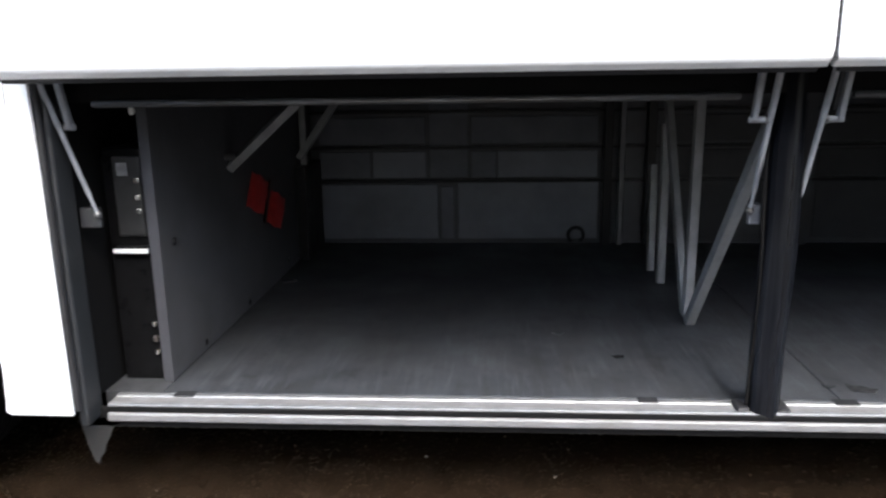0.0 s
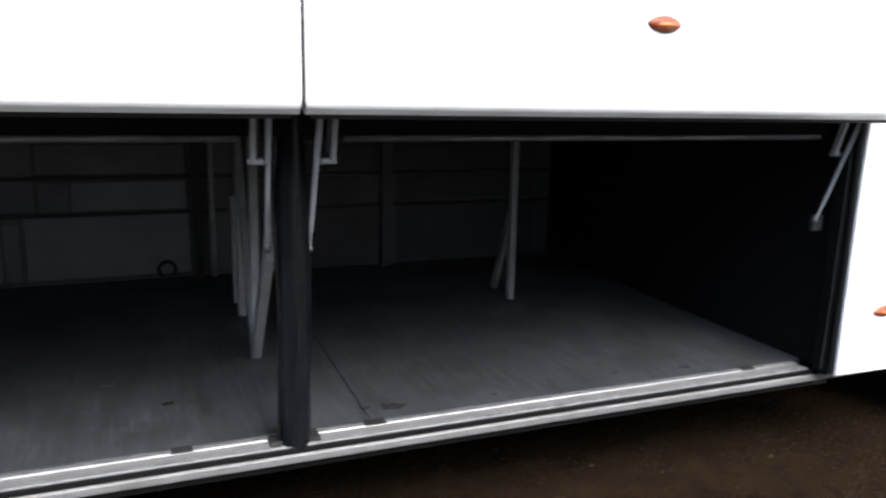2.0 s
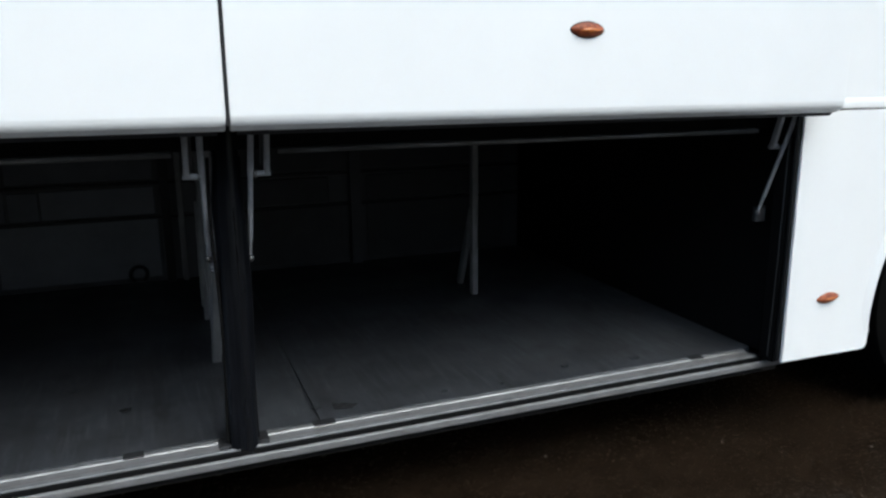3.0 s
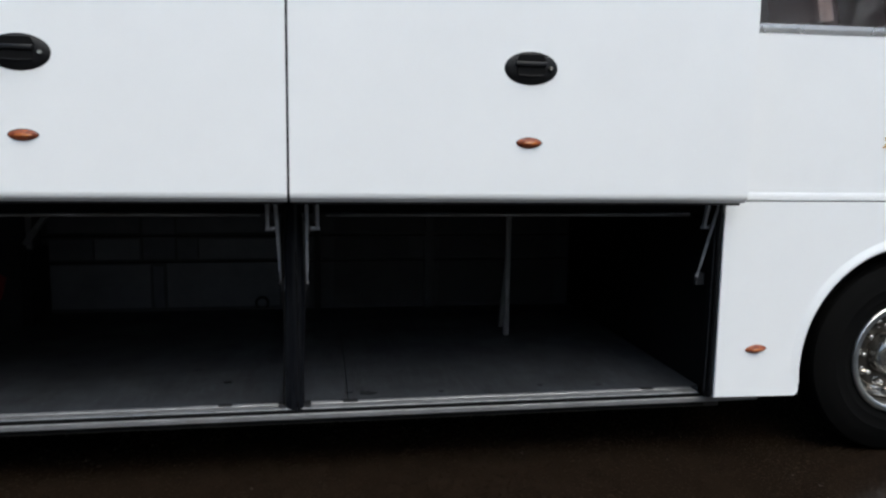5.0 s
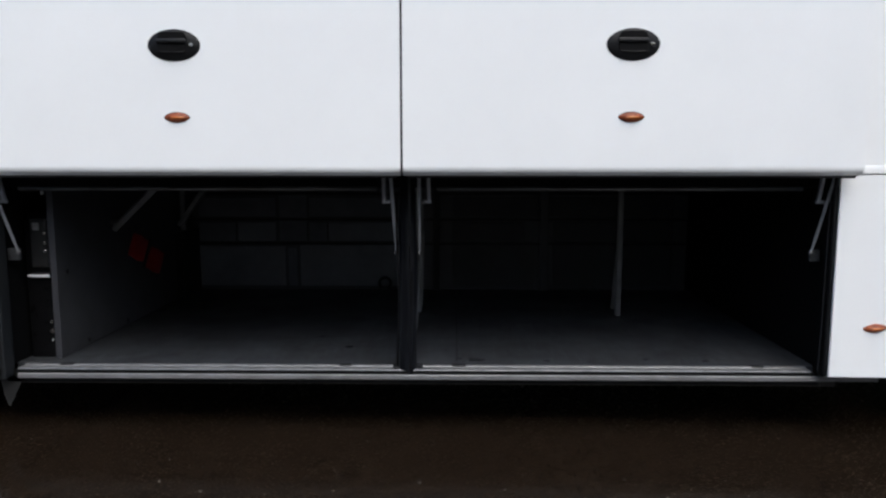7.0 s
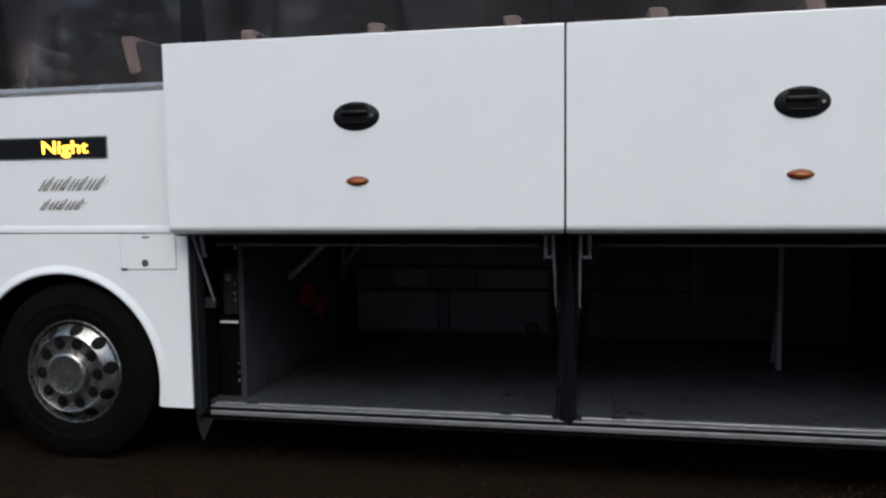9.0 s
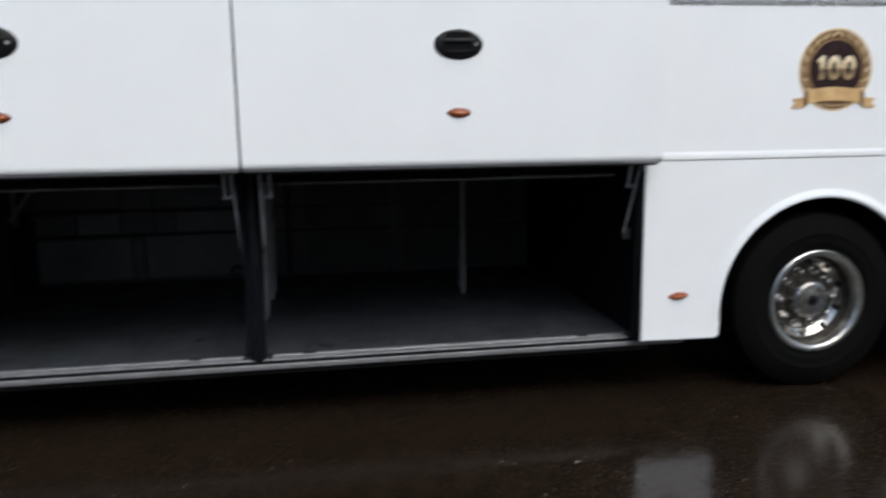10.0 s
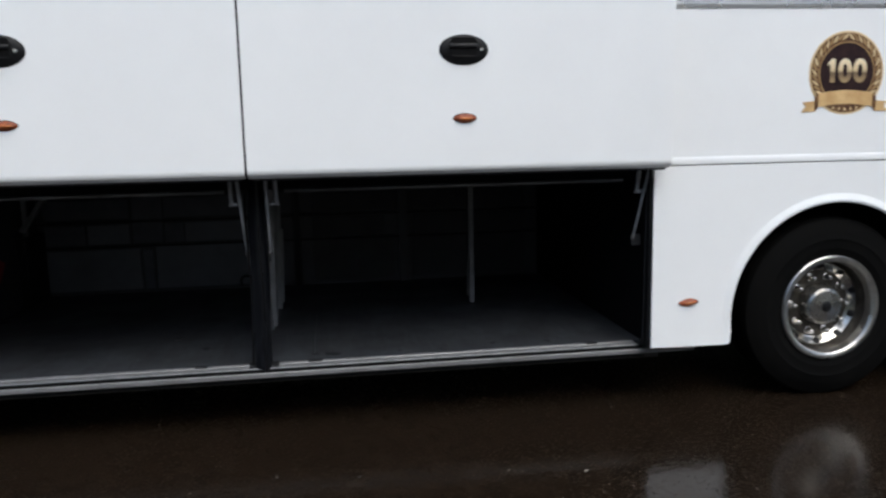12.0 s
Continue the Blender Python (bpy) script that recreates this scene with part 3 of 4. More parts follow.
# ---- wheels ----
def tyre_profile(y):
    side = [(0.292, 0.030), (0.300, 0.012), (0.320, 0.004), (0.345, -0.001), (0.348, -0.0025), (0.353, -0.0025), (0.357, -0.002), (0.386, -0.006), (0.402, -0.0070), (0.404, -0.0082), (0.407, -0.0070),
            (0.440, -0.005), (0.464, 0.001), (0.482, 0.007), (0.516, 0.022), (0.524, 0.040)]
    tread = [(0.526, 0.070), (0.514, 0.072), (0.514, 0.082), (0.527, 0.084), (0.527, 0.138), (0.514, 0.140), (0.514, 0.152), (0.527, 0.154), (0.527, 0.208), (0.514, 0.210), (0.514, 0.220), (0.526, 0.222)]
    return [(r, y + d) for r, d in side + tread + [(0.518, 0.262), (0.462, 0.290), (0.320, 0.285), (0.292, 0.260)]]


def bolt_ring(cx, cz, ring, n, turn=0.0):
    """Centres and angles of n places evenly round a ring."""
    out = []
    for k in range(n):
        a = radians(turn + 360.0 * k / n)
        out.append((cx + ring * math.cos(a), cz + ring * math.sin(a), a))
    return out


def front_wheel(cx, cz):
    w = part("front_wheel", lathe([(0.300, 0.045), (0.307, 0.036), (0.303, 0.030), (0.296, 0.032), (0.291, 0.046), (0.289, 0.056), (0.286, 0.050), (0.255, 0.014), (0.232, -0.012), (0.226, -0.016), (0.221, -0.013), (0.217, 0.000), (0.210, 0.003), (0.140, -0.002), (0.136, -0.012)], cx, cz, 72), SATIN, coach, "polished convex alloy front wheel", smooth=True)
    part("tyre", lathe(tyre_profile(0.030), cx, cz, 72, closed=True), TYRE, w, "black truck tyre with smooth sidewall", smooth=True)
    part("hub_cap", lathe([(0.128, 0.0), (0.128, -0.030), (0.122, -0.040), (0.112, -0.044), (0.106, -0.041), (0.05, -0.043), (0.0, -0.044)], cx, cz, 40), SATIN, w, "round satin hub cap", smooth=True)
    # hand holes are black ovals laid on, their dark depth put into the colour
    for x, z, a in bolt_ring(cx, cz, 0.256, 10, 8):
        bm = oval(0, 0, 0, 0.037, 0.006, 0.028)
        bmesh.ops.transform(bm, verts=bm.verts, matrix=Matrix.Translation((x, 0.014, z)) @ Matrix.Rotation(-a + math.pi / 2, 4, "Y"))
        for v in bm.verts:
            v.co.y += 1.15 * (math.hypot(v.co.x - cx, v.co.z - cz) - 0.256)
        part("hand_hole", bm, FASCIA, w, smooth=True)
    for x, z, a in bolt_ring(cx, cz, 0.180, 10, 0):
        bm = lathe([(0.034, 0.0), (0.034, -0.003)], x, z, 18)
        lathe([(0.0, -0.014), (0.010, -0.014), (0.012, -0.011), (0.012, 0.0)], x, z, 6, bm=bm)
        part("wheel_nut", bm, FASCIA, w)
    return w


def rear_wheel(cx, cz):
    w = part("rear_wheel", lathe([(0.298, 0.064), (0.306, 0.052), (0.305, 0.042), (0.300, 0.037), (0.290, 0.036), (0.276, 0.040), (0.270, 0.046), (0.267, 0.056), (0.265, 0.100)], cx, cz, 72), RIM, coach, "polished deep-dished rear wheel with bare nuts", smooth=True)
    part("wheel_barrel", lathe([(0.2655, 0.098), (0.262, 0.150), (0.255, 0.158), (0.251, 0.153)], cx, cz, 72), DARK_ALLOY, w, "dark inner barrel", smooth=True)
    part("wheel_disc", lathe([(0.2515, 0.154), (0.246, 0.146), (0.236, 0.146), (0.222, 0.158), (0.208, 0.174), (0.200, 0.178)], cx, cz, 72), WARM_CHROME, w, "polished deep wheel disc", smooth=True)
    part("nut_plate", lathe([(0.2005, 0.1775), (0.196, 0.1765), (0.124, 0.176), (0.118, 0.166)], cx, cz, 60), DARK_ALLOY, w, "dark plate under the nuts", smooth=True)
    part("tyre", lathe(tyre_profile(0.045), cx, cz, 72, closed=True), TYRE, w, "black truck tyre with smooth sidewall", smooth=True)
    part("hub", lathe([(0.118, 0.170), (0.116, 0.118), (0.110, 0.098), (0.100, 0.086), (0.086, 0.081), (0.034, 0.080), (0.030, 0.078)], cx, cz, 40), SATIN, w, "protruding polished axle hub", smooth=True)
    part("hub_plate", lathe([(0.0, 0.070), (0.010, 0.070), (0.012, 0.074), (0.026, 0.074), (0.033, 0.079), (0.033, 0.086)], cx, cz, 20), BLACK, w, "black centre cap", smooth=True)
    # black ovals on the disc paint the darkness of the hand holes
    for x, z, a in bolt_ring(cx, cz, 0.226, 10, 18):
        bm = oval(0, 0, 0, 0.021, 0.006, 0.015)
        bmesh.ops.transform(bm, verts=bm.verts, matrix=Matrix.Translation((x, 0.1545, z)) @ Matrix.Rotation(-a + math.pi / 2, 4, "Y"))
        for v in bm.verts:
            v.co.y -= 0.95 * (math.hypot(v.co.x - cx, v.co.z - cz) - 0.226)
        part("hand_hole", bm, BLACK, w, smooth=True)
    for x, z, a in bolt_ring(cx, cz, 0.168, 10, 0):
        bm = lathe([(0.0, 0.118), (0.008, 0.119), (0.013, 0.123), (0.0155, 0.130), (0.016, 0.140)], x, z, 12)
        lathe([(0.016, 0.138), (0.019, 0.142), (0.019, 0.164), (0.025, 0.167), (0.025, 0.177)], x, z, 6, bm=bm)
        part("wheel_nut", bm, CHROME, w, smooth=True)
    return w


front_wheel(FRONT_AXLE + 0.016, 0.530)
rear_wheel(REAR_AXLE, 0.504)
part("axle", tube([(REAR_AXLE, 0.3, 0.50), (REAR_AXLE, 2.2, 0.50)], 0.09, 12), UNDER, coach)

# ---- luggage bay ----
part("bay_ceiling", box(LEFT, RIGHT + 0.03, 0.15, 2.42, 1.285, 1.31), LINING_DARK, coach, "dark bay ceiling")
back = part("bay_back_wall", box(LEFT, RIGHT + 0.03, 2.385, 2.42, 0.31, 1.30), BACK_FRAME, coach, "dark framed rear wall of the bay")
side = part("bay_side_wall", box(-0.732, -0.700, 0.286, 2.385, FLOOR, 1.285, 0.003), WALL, coach, "dark grey lined side wall")
part("bay_end_wall", box(RIGHT + 0.02, RIGHT + 0.05, 0.10, 2.385, FLOOR, 1.285), FASCIA, coach, "black end wall of the bay")
part("bay_outer_wall", box(LEFT - 0.03, LEFT - 0.002, 0.10, 2.385, FLOOR, 1.285), FASCIA, coach)
for y, z in ((0.392, 0.806), (0.588, 0.372), (1.10, 0.37), (1.75, 0.40)):
    bm = bmesh.new()
    bmesh.ops.create_uvsphere(bm, u_segments=12, v_segments=8, radius=0.014, matrix=Matrix.Translation((-0.699, y, z)) @ Matrix.Diagonal((0.5, 1, 1, 1)))
    part("wall_stud", bm, BLACK, side, smooth=True)

part("wall_edge", box(-0.733, -0.699, 0.282, 0.2865, FLOOR, 1.285, 0.001), BACK_FRAME, side, "dark edge trim")

# framing and infill on the rear wall, the right bay's panels darker
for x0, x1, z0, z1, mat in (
        (-0.66, 0.055, 0.375, 0.705, BACK), (0.175, 1.00, 0.375, 0.715, BACK), (-0.33, -0.015, 0.745, 0.900, BACK), (-0.65, -0.345, 0.745, 0.900, BACK_MID),
        (0.255, 0.40, 0.745, 0.900, BACK_MID), (0.41, 0.99, 0.745, 0.900, BACK), (-0.65, -0.015, 0.945, 1.10, BACK_MID), (0.255, 0.99, 0.945, 1.10, BACK_MID),
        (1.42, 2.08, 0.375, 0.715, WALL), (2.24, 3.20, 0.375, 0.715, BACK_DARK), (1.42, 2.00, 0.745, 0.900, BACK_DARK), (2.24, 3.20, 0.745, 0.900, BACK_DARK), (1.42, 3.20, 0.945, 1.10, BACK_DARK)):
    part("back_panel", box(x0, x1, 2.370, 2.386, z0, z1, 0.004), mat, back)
part("back_panel", box(0.075, 0.150, 2.374, 2.386, 0.375, 0.690, 0.003), BACK_MID, back)
part("back_panel", box(0.010, 0.235, 2.376, 2.386, 0.745, 1.285, 0.003), BACK_MID, back)
for z in (0.725, 0.922, 1.13):
    part("back_rail", box(-0.70, RIGHT, 2.352, 2.386, z - 0.008, z + 0.008, 0.002), BLACK, back)
for x, w, mat in ((1.045, 0.05, BLACK), (1.125, 0.030, DULL_TUBE), (1.29, 0.05, BLACK), (2.16, 0.07, BACK_FRAME)):
    part("back_post", box(x - w / 2, x + w / 2, 2.325, 2.386, FLOOR, 1.285, 0.004), mat, back)
ring = [(0.87 + 0.045 * math.cos(radians(a)), 2.33, 0.405 + 0.045 * math.sin(radians(a))) for a in range(-60, 241, 25)]
part("lashing_ring", tube(ring, 0.011, 8), BLACK, back, smooth=True)

# floor boards
for x0, x1 in ((-0.698, 1.448), (1.452, RIGHT + 0.018)):
    part("floor_board", box(x0, x1, 0.197, 2.390, 0.300, FLOOR, 0.0015), VINYL, coach, "scuffed dark grey vinyl floor board")
part("locker_floor", box(LEFT, -0.702, 0.197, 2.390, 0.300, FLOOR), MOUNT, coach)

# sill: ridged threshold, rubber channel, outer lip
sill = part("bay_threshold", prism([(0.1085, 0.290), (0.1085, 0.3360), (0.110, 0.3395), (0.114, 0.3410), (0.124, 0.3410), (0.128, 0.3400), (0.130, 0.3380), (0.167, 0.3385), (0.169, 0.3420), (0.173, 0.3437), (0.190, 0.3437), (0.1962, 0.341), (0.1962, 0.290)], LEFT + 0.05, RIGHT - 0.03), TREAD, coach, "ridged bright aluminium threshold", smooth=True)
part("threshold_groove", prism([(0.1302, 0.320), (0.1302, 0.3388), (0.1668, 0.3394), (0.1668, 0.320)], LEFT + 0.05, RIGHT - 0.03), LIP_ALU, sill, "dull groove between the ridges")
part("sill_channel", prism([(0.100, 0.270), (0.100, 0.310), (0.1035, 0.309), (0.1055, 0.330), (0.1083, 0.334), (0.1083, 0.270)], LEFT, RIGHT), FASCIA, coach, "black rubber channel along the sill", smooth=True)
part("sill_lip", prism([(0.089, 0.292), (0.086, 0.295), (0.0865, 0.314), (0.089, 0.3180), (0.096, 0.3190), (0.101, 0.315), (0.101, 0.288)], LEFT + 0.06, RIGHT + 0.30), LIP_ALU, coach, "dull aluminium lip along the sill", smooth=True)
for x, w in ((-0.62, 0.070), (0.86, 0.062), (1.46, 0.075), (3.02, 0.065)):
    part("striker_plate", box(x - w / 2, x + w / 2, 0.168, 0.206, 0.336, 0.3455, 0.002), RUBBER, coach, "black striker plate on the sill")
part("side_bracket", slab([(-0.940, 0.300), (-0.775, 0.300), (-0.800, 0.283), (-0.832, 0.262), (-0.842, 0.232), (-0.862, 0.205), (-0.868, 0.175), (-0.886, 0.156), (-0.890, 0.134), (-0.903, 0.142), (-0.908, 0.172), (-0.922, 0.205), (-0.926, 0.250)], 0.10, 0.108, 0.002), UNDER_GREY, coach, "dirty triangular bracket under the sill")

# head of the opening
part("head_fascia", box(LEFT, RIGHT + 0.02, 0.110, 0.150, 1.280, 1.420), FASCIA, coach, "black fascia over the opening")
for x0, x1 in ((LEFT + 0.13, 1.045), (1.345, RIGHT - 0.14)):
    part("head_rail", prism([(0.088, 1.268), (0.084, 1.274), (0.088, 1.282), (0.110, 1.284), (0.110, 1.264)], x0, x1), DULL_ALU, coach, smooth=True)

# jambs and the middle post
part("jamb", box(LEFT - 0.002, LEFT + 0.028, 0.034, 0.125, 0.300, 1.345, 0.008), JAMB, coach, "slate grey door jamb")
part("jamb_seal_and_glint", tube([(LEFT + 0.008, 0.022, 0.36), (LEFT + 0.006, 0.020, 0.8), (LEFT + 0.008, 0.022, 1.34)], 0.010, 8), RUBBER, coach, smooth=True)
part("jamb", box(RIGHT - 0.018, RIGHT + 0.003, 0.034, 0.1065, 0.334, 1.345, 0.006), FASCIA, coach, "black door jamb")
part("jamb_seal_and_glint", tube([(RIGHT - 0.012, 0.020, 0.35), (RIGHT - 0.010, 0.018, 0.85), (RIGHT - 0.012, 0.020, 1.34)], 0.010, 8), BLACK, coach, smooth=True)
# thin slate-grey line that paints the highlight along the right jamb
part("jamb_seal_and_glint", tube([(RIGHT - 0.030, 0.050, 0.36), (RIGHT - 0.026, 0.048, 0.60), (RIGHT - 0.024, 0.046, 1.0), (RIGHT - 0.022, 0.046, 1.30)], 0.003, 8), JAMB, coach, smooth=True)

bm = bmesh.new()
rings = []
for i in range(25):
    z = 0.298 + 1.062 * i / 24
    flare = 0.012 * max(0.0, 1 - (z - 0.298) / 0.05)
    sway = 0.003 * math.sin(z * 9)
    x0 = 1.149 - flare + sway + 0.012 * max(0.0, min(1.0, (z - 1.12) / 0.12))
    x1 = 1.234 + flare + sway + 0.010 * math.sin(3.0 * (z - 0.3))
    loop = [(x0 + 0.004, 0.168)]
    for k in range(9):
        a = math.pi * (1 - k / 8)
        dent = 0.006 * math.exp(-((k - 3.4) / 0.9) ** 2)
        loop.append(((x0 + x1) / 2 + (x1 - x0) / 2 * math.cos(a), 0.146 - 0.044 * math.sin(a) ** 0.5 + dent))
    loop.append((x1 - 0.004, 0.168))
    rings.append([bm.verts.new((x, y, z)) for x, y in loop])
for a, b in zip(rings, rings[1:]):
    for k in range(11):
        bm.faces.new((a[k], a[(k + 1) % 11], b[(k + 1) % 11], b[k]))
bm.faces.new(rings[0])
bm.faces.new(rings[-1][::-1])
post = part("bay_post", bm, POST, coach, "worn glossy black post between the two bays", smooth=True)
for s in (-1, 1):
    wave = [(1.191 + s * (0.046 + 0.005 * math.sin(z * 8.0 + s)), 0.128, z) for z in [0.36 + 0.05 * i for i in range(19)]]
    part("edge_seal", tube(wave, 0.005, 8), FASCIA, post, smooth=True)
    bm = box(1.190 + s * 0.058 - 0.020, 1.190 + s * 0.058 + 0.020, 0.116, 0.185, 0.318, 0.352, 0.007)
    for v in bm.verts:
        v.co += 0.006 * noise.noise_vector(v.co * 60)
    part("post_foot", bm, RUBBER, post, "torn black rubber foot")

# braces of the frame, standing across the bay
TRUSS = 1.172
for p, q, w in (((TRUSS, 0.925, FLOOR), (TRUSS + 0.005, 0.150, 1.27), 0.036),
                ((TRUSS + 0.012, 1.000, FLOOR), (TRUSS + 0.030, 1.060, 1.285), 0.036),
                ((TRUSS + 0.012, 1.035, FLOOR), (TRUSS + 0.020, 1.600, 1.285), 0.032),
                ((TRUSS + 0.014, 1.515, FLOOR), (TRUSS + 0.026, 1.600, 1.10), 0.036),
                ((TRUSS + 0.014, 1.745, FLOOR), (TRUSS + 0.022, 1.830, 0.88), 0.034),
                ((2.556, 1.405, FLOOR), (2.562, 1.420, 1.285), 0.032),
                ((2.574, 1.645, FLOOR), (2.562, 1.440, 0.80), 0.026)):
    part("frame_brace", beam(p, q, w, 0.045), BRACE, coach, "pale grey square-tube frame brace", smooth=True)
part("roof_brace", beam((-0.695, 0.975, 0.985), (-0.31, 0.790, 1.29), 0.035, 0.045), BRACE, coach, "pale grey slanting brace")
part("roof_brace", beam((-0.690, 2.05, 0.90), (-0.42, 2.10, 1.29), 0.035, 0.045), BRACE, coach, "pale grey slanting brace")
part("brace_bolt", tube([(-0.70, 0.940, 1.030), (-0.655, 0.940, 1.030)], 0.014, 8), DULL_ALU, coach)
part("hanger", box(-0.690, -0.655, 2.075, 2.105, 0.860, 1.285, 0.004), BRACE, coach, "pale grey hanger in the corner of the bay")
part("corner_casing", box(-0.699, -0.640, 1.960, 2.350, FLOOR, 0.862, 0.006), BLACK, coach, "black casing in the corner of the bay")

# locker between the jamb and the side wall
locker = part("locker", box(LEFT + 0.020, -0.735, 0.300, 0.90, FLOOR, 1.130, 0.006), BLACK_PANEL)
tagged(locker, "narrow black locker with a pale label strip beside the bay wall", "locker")
part("locker_door", box(LEFT + 0.060, -0.742, 0.286, 0.300, 0.845, 1.105, 0.006), LOCKER, locker, "smoky grey upper locker door")
part("label_strip", box(-0.852, -0.737, 0.270, 0.280, 0.793, 0.807, 0.002), PALE, locker, "pale label strip")
part("label_strip_holder", box(-0.846, -0.739, 0.280, 0.300, 0.79, 0.814), BLACK, locker)
part("locker_tag", box(-0.815, -0.782, 0.278, 0.286, 1.045, 1.085, 0.002), DIM_TAG, locker, "small worn grey tag")
for z in (0.930, 0.975, 1.030):
    part("latch", box(-0.762, -0.744, 0.272, 0.286, z - 0.009, z + 0.009, 0.003), CHROME, locker)
for z in (0.446, 0.492, 0.545):
    part("screw_head", lathe([(0.0, 0.286), (0.009, 0.288), (0.012, 0.300)], -0.752, z, 10), DARK_STEEL if z == 0.492 else CHROME, locker)

part("hook", tube([(-0.705, 0.200, 1.285), (-0.705, 0.200, 1.258), (-0.700, 0.190, 1.246), (-0.694, 0.182, 1.252)], 0.008, 8), PALE, coach, "small pale hook under the head rail", smooth=True)

# scraps left on the bay floor
def scrap(x, y, w, d, mat, label, turn):
    bm = bmesh.new()
    bmesh.ops.create_grid(bm, x_segments=4, y_segments=3, size=0.5)
    for v in bm.verts:
        u, k = v.co.x, v.co.y
        v.co = (w * u * (1 + 0.35 * k), d * k * (1 - 0.4 * u), 0.0012 + 0.004 * abs(math.sin(5 * u + 3 * k)))
    got = bmesh.ops.extrude_face_region(bm, geom=bm.faces[:])
    for v in got["geom"]:
        if isinstance(v, bmesh.types.BMVert):
            v.co.z = 0.0004
    ob = part("scrap", bm, mat)
    ob.matrix_world = pose(x, y, FLOOR, 0, 0, turn)
    return tagged(ob, label, "litter")


scrap(-0.640, 1.520, 0.07, 0.045, WALL, "small crumpled grey paper scrap on the bay floor", 20)
scrap(0.640, 0.790, 0.045, 0.030, WALL, "small crumpled grey paper scrap on the bay floor", 50)
scrap(1.552, 0.278, 0.080, 0.045, RUBBER, "flat torn black rubber scrap on the bay floor", -20)
scrap(0.830, 0.540, 0.038, 0.022, LINING_DARK, "flat torn black rubber scrap on the bay floor", 10)

for x, y, w, turn in ((1.46, 0.300, 0.034, 15), (1.93, 0.262, 0.028, -30), (2.16, 0.246, 0.022, 60), (2.47, 0.300, 0.026, 5), (2.78, 0.268, 0.036, -12)):
    tagged(scrap(x, y, w, 0.6 * w, JAMB, "small dark crumb of rubber on the bay floor", turn), group="rubber crumbs on the bay floor")

# red pouch on the side wall, in two halves
pouch = tagged(new("wall_pouch"), "red fabric pouch in two halves hung on the grey bay wall", "pouch")
pouch.location = (-0.699, 1.44, 0.76)
for cy, cz in ((-0.128, 0.062), (0.137, -0.062)):
    bm = bmesh.new()
    bmesh.ops.create_grid(bm, x_segments=8, y_segments=8, size=0.5)
    for v in bm.verts:
        u, w = v.co.x, v.co.y
        puff = 0.020 * (math.cos(math.pi * u) * math.cos(math.pi * w)) ** 0.5 if abs(u) < 0.5 and abs(w) < 0.5 else 0.0
        sag = 0.006 * math.sin(9 * u + 4 * w)
        v.co = (0.004 + puff, cy + 0.222 * u + 0.112 * w, cz - 0.082 * u + 0.140 * w + sag)
    got = bmesh.ops.extrude_face_region(bm, geom=bm.faces[:])
    for v in got["geom"]:
        if isinstance(v, bmesh.types.BMVert):
            v.co.x = 0.0005
    part("pouch_half", bm, RED, pouch, smooth=True)
part("pouch_strap", beam((0.004, -0.065, -0.085), (0.004, 0.070, 0.095), 0.008, 0.030, 0.001), BLACK, pouch)

# ---- raised luggage doors ----
DOOR = [(-0.104, 1.347), (-0.121, 1.360), (-0.127, 1.367), (-0.1305, 1.376), (-0.132, 1.388), (-0.132, 1.70), (-0.132, 2.10), (-0.132, 2.346), (-0.130, 2.352), (-0.124, 2.354),
        (-0.100, 2.354), (-0.100, 2.30), (-0.100, 1.42), (-0.095, 1.375), (-0.088, 1.352)]


def luggage_door(x0, x1, hx):
    d = part("luggage_door", prism(DOOR, x0, x1, 0.004), WHITE, coach, "white luggage door raised flat above its opening", smooth=True)
    part("door_rubber", prism([(-0.102, 1.346), (-0.090, 1.335), (-0.080, 1.338), (-0.080, 1.352)], x0 + 0.02, x1 - 0.02), RUBBER, d, smooth=True)
    # recessed oval pull with its lock
    bm = oval(hx, -0.132, 1.944, 0.122, 0.018, 0.073, seg=36, rings=16)
    part("handle", bm, BLACK, d, "black oval recessed door handle", smooth=True)
    # flat black plates give the shade of the finger slots, nothing is cut
    part("recess_shade_plate", slab([(hx - 0.072, 1.970), (hx + 0.066, 1.970), (hx + 0.052, 2.002), (hx - 0.058, 2.002)], -0.1500, -0.138), FASCIA, d, "black plate standing in for a shaded finger slot")
    part("recess_shade_plate", slab([(hx - 0.064, 1.916), (hx + 0.058, 1.916), (hx + 0.062, 1.952), (hx - 0.068, 1.952)], -0.1525, -0.140), FASCIA, d, "black plate standing in for a shaded finger slot")
    part("handle_grip", box(hx - 0.074, hx + 0.064, -0.162, -0.142, 1.951, 1.971, 0.006), GRIP, d, "smooth black grip bar", smooth=True)
    part("handle_lip", tube([(hx - 0.060, -0.152, 1.913), (hx, -0.154, 1.910), (hx + 0.054, -0.152, 1.913)], 0.003, 8), BLACK, d, smooth=True)
    part("door_lock", lathe([(0.0, -0.156), (0.009, -0.156), (0.011, -0.152), (0.011, -0.14)], hx + 0.084, 1.944, 14), CHROME, d, smooth=True)
    marker_lamp(hx, -0.132, 1.617, 0.058, 0.023, d, sharp=0.92)
    part("lamp_base", oval(hx, -0.132, 1.617, 0.061, 0.005, 0.0255, sharp=0.92), BLACK, d, smooth=True)
    return d


luggage_door(-0.918, 1.180, 0.141)
luggage_door(1.191, 3.335, 2.248)
part("door_gap_seal", box(1.1785, 1.1925, -0.1275, -0.098, 1.362, 2.350), RUBBER, coach)


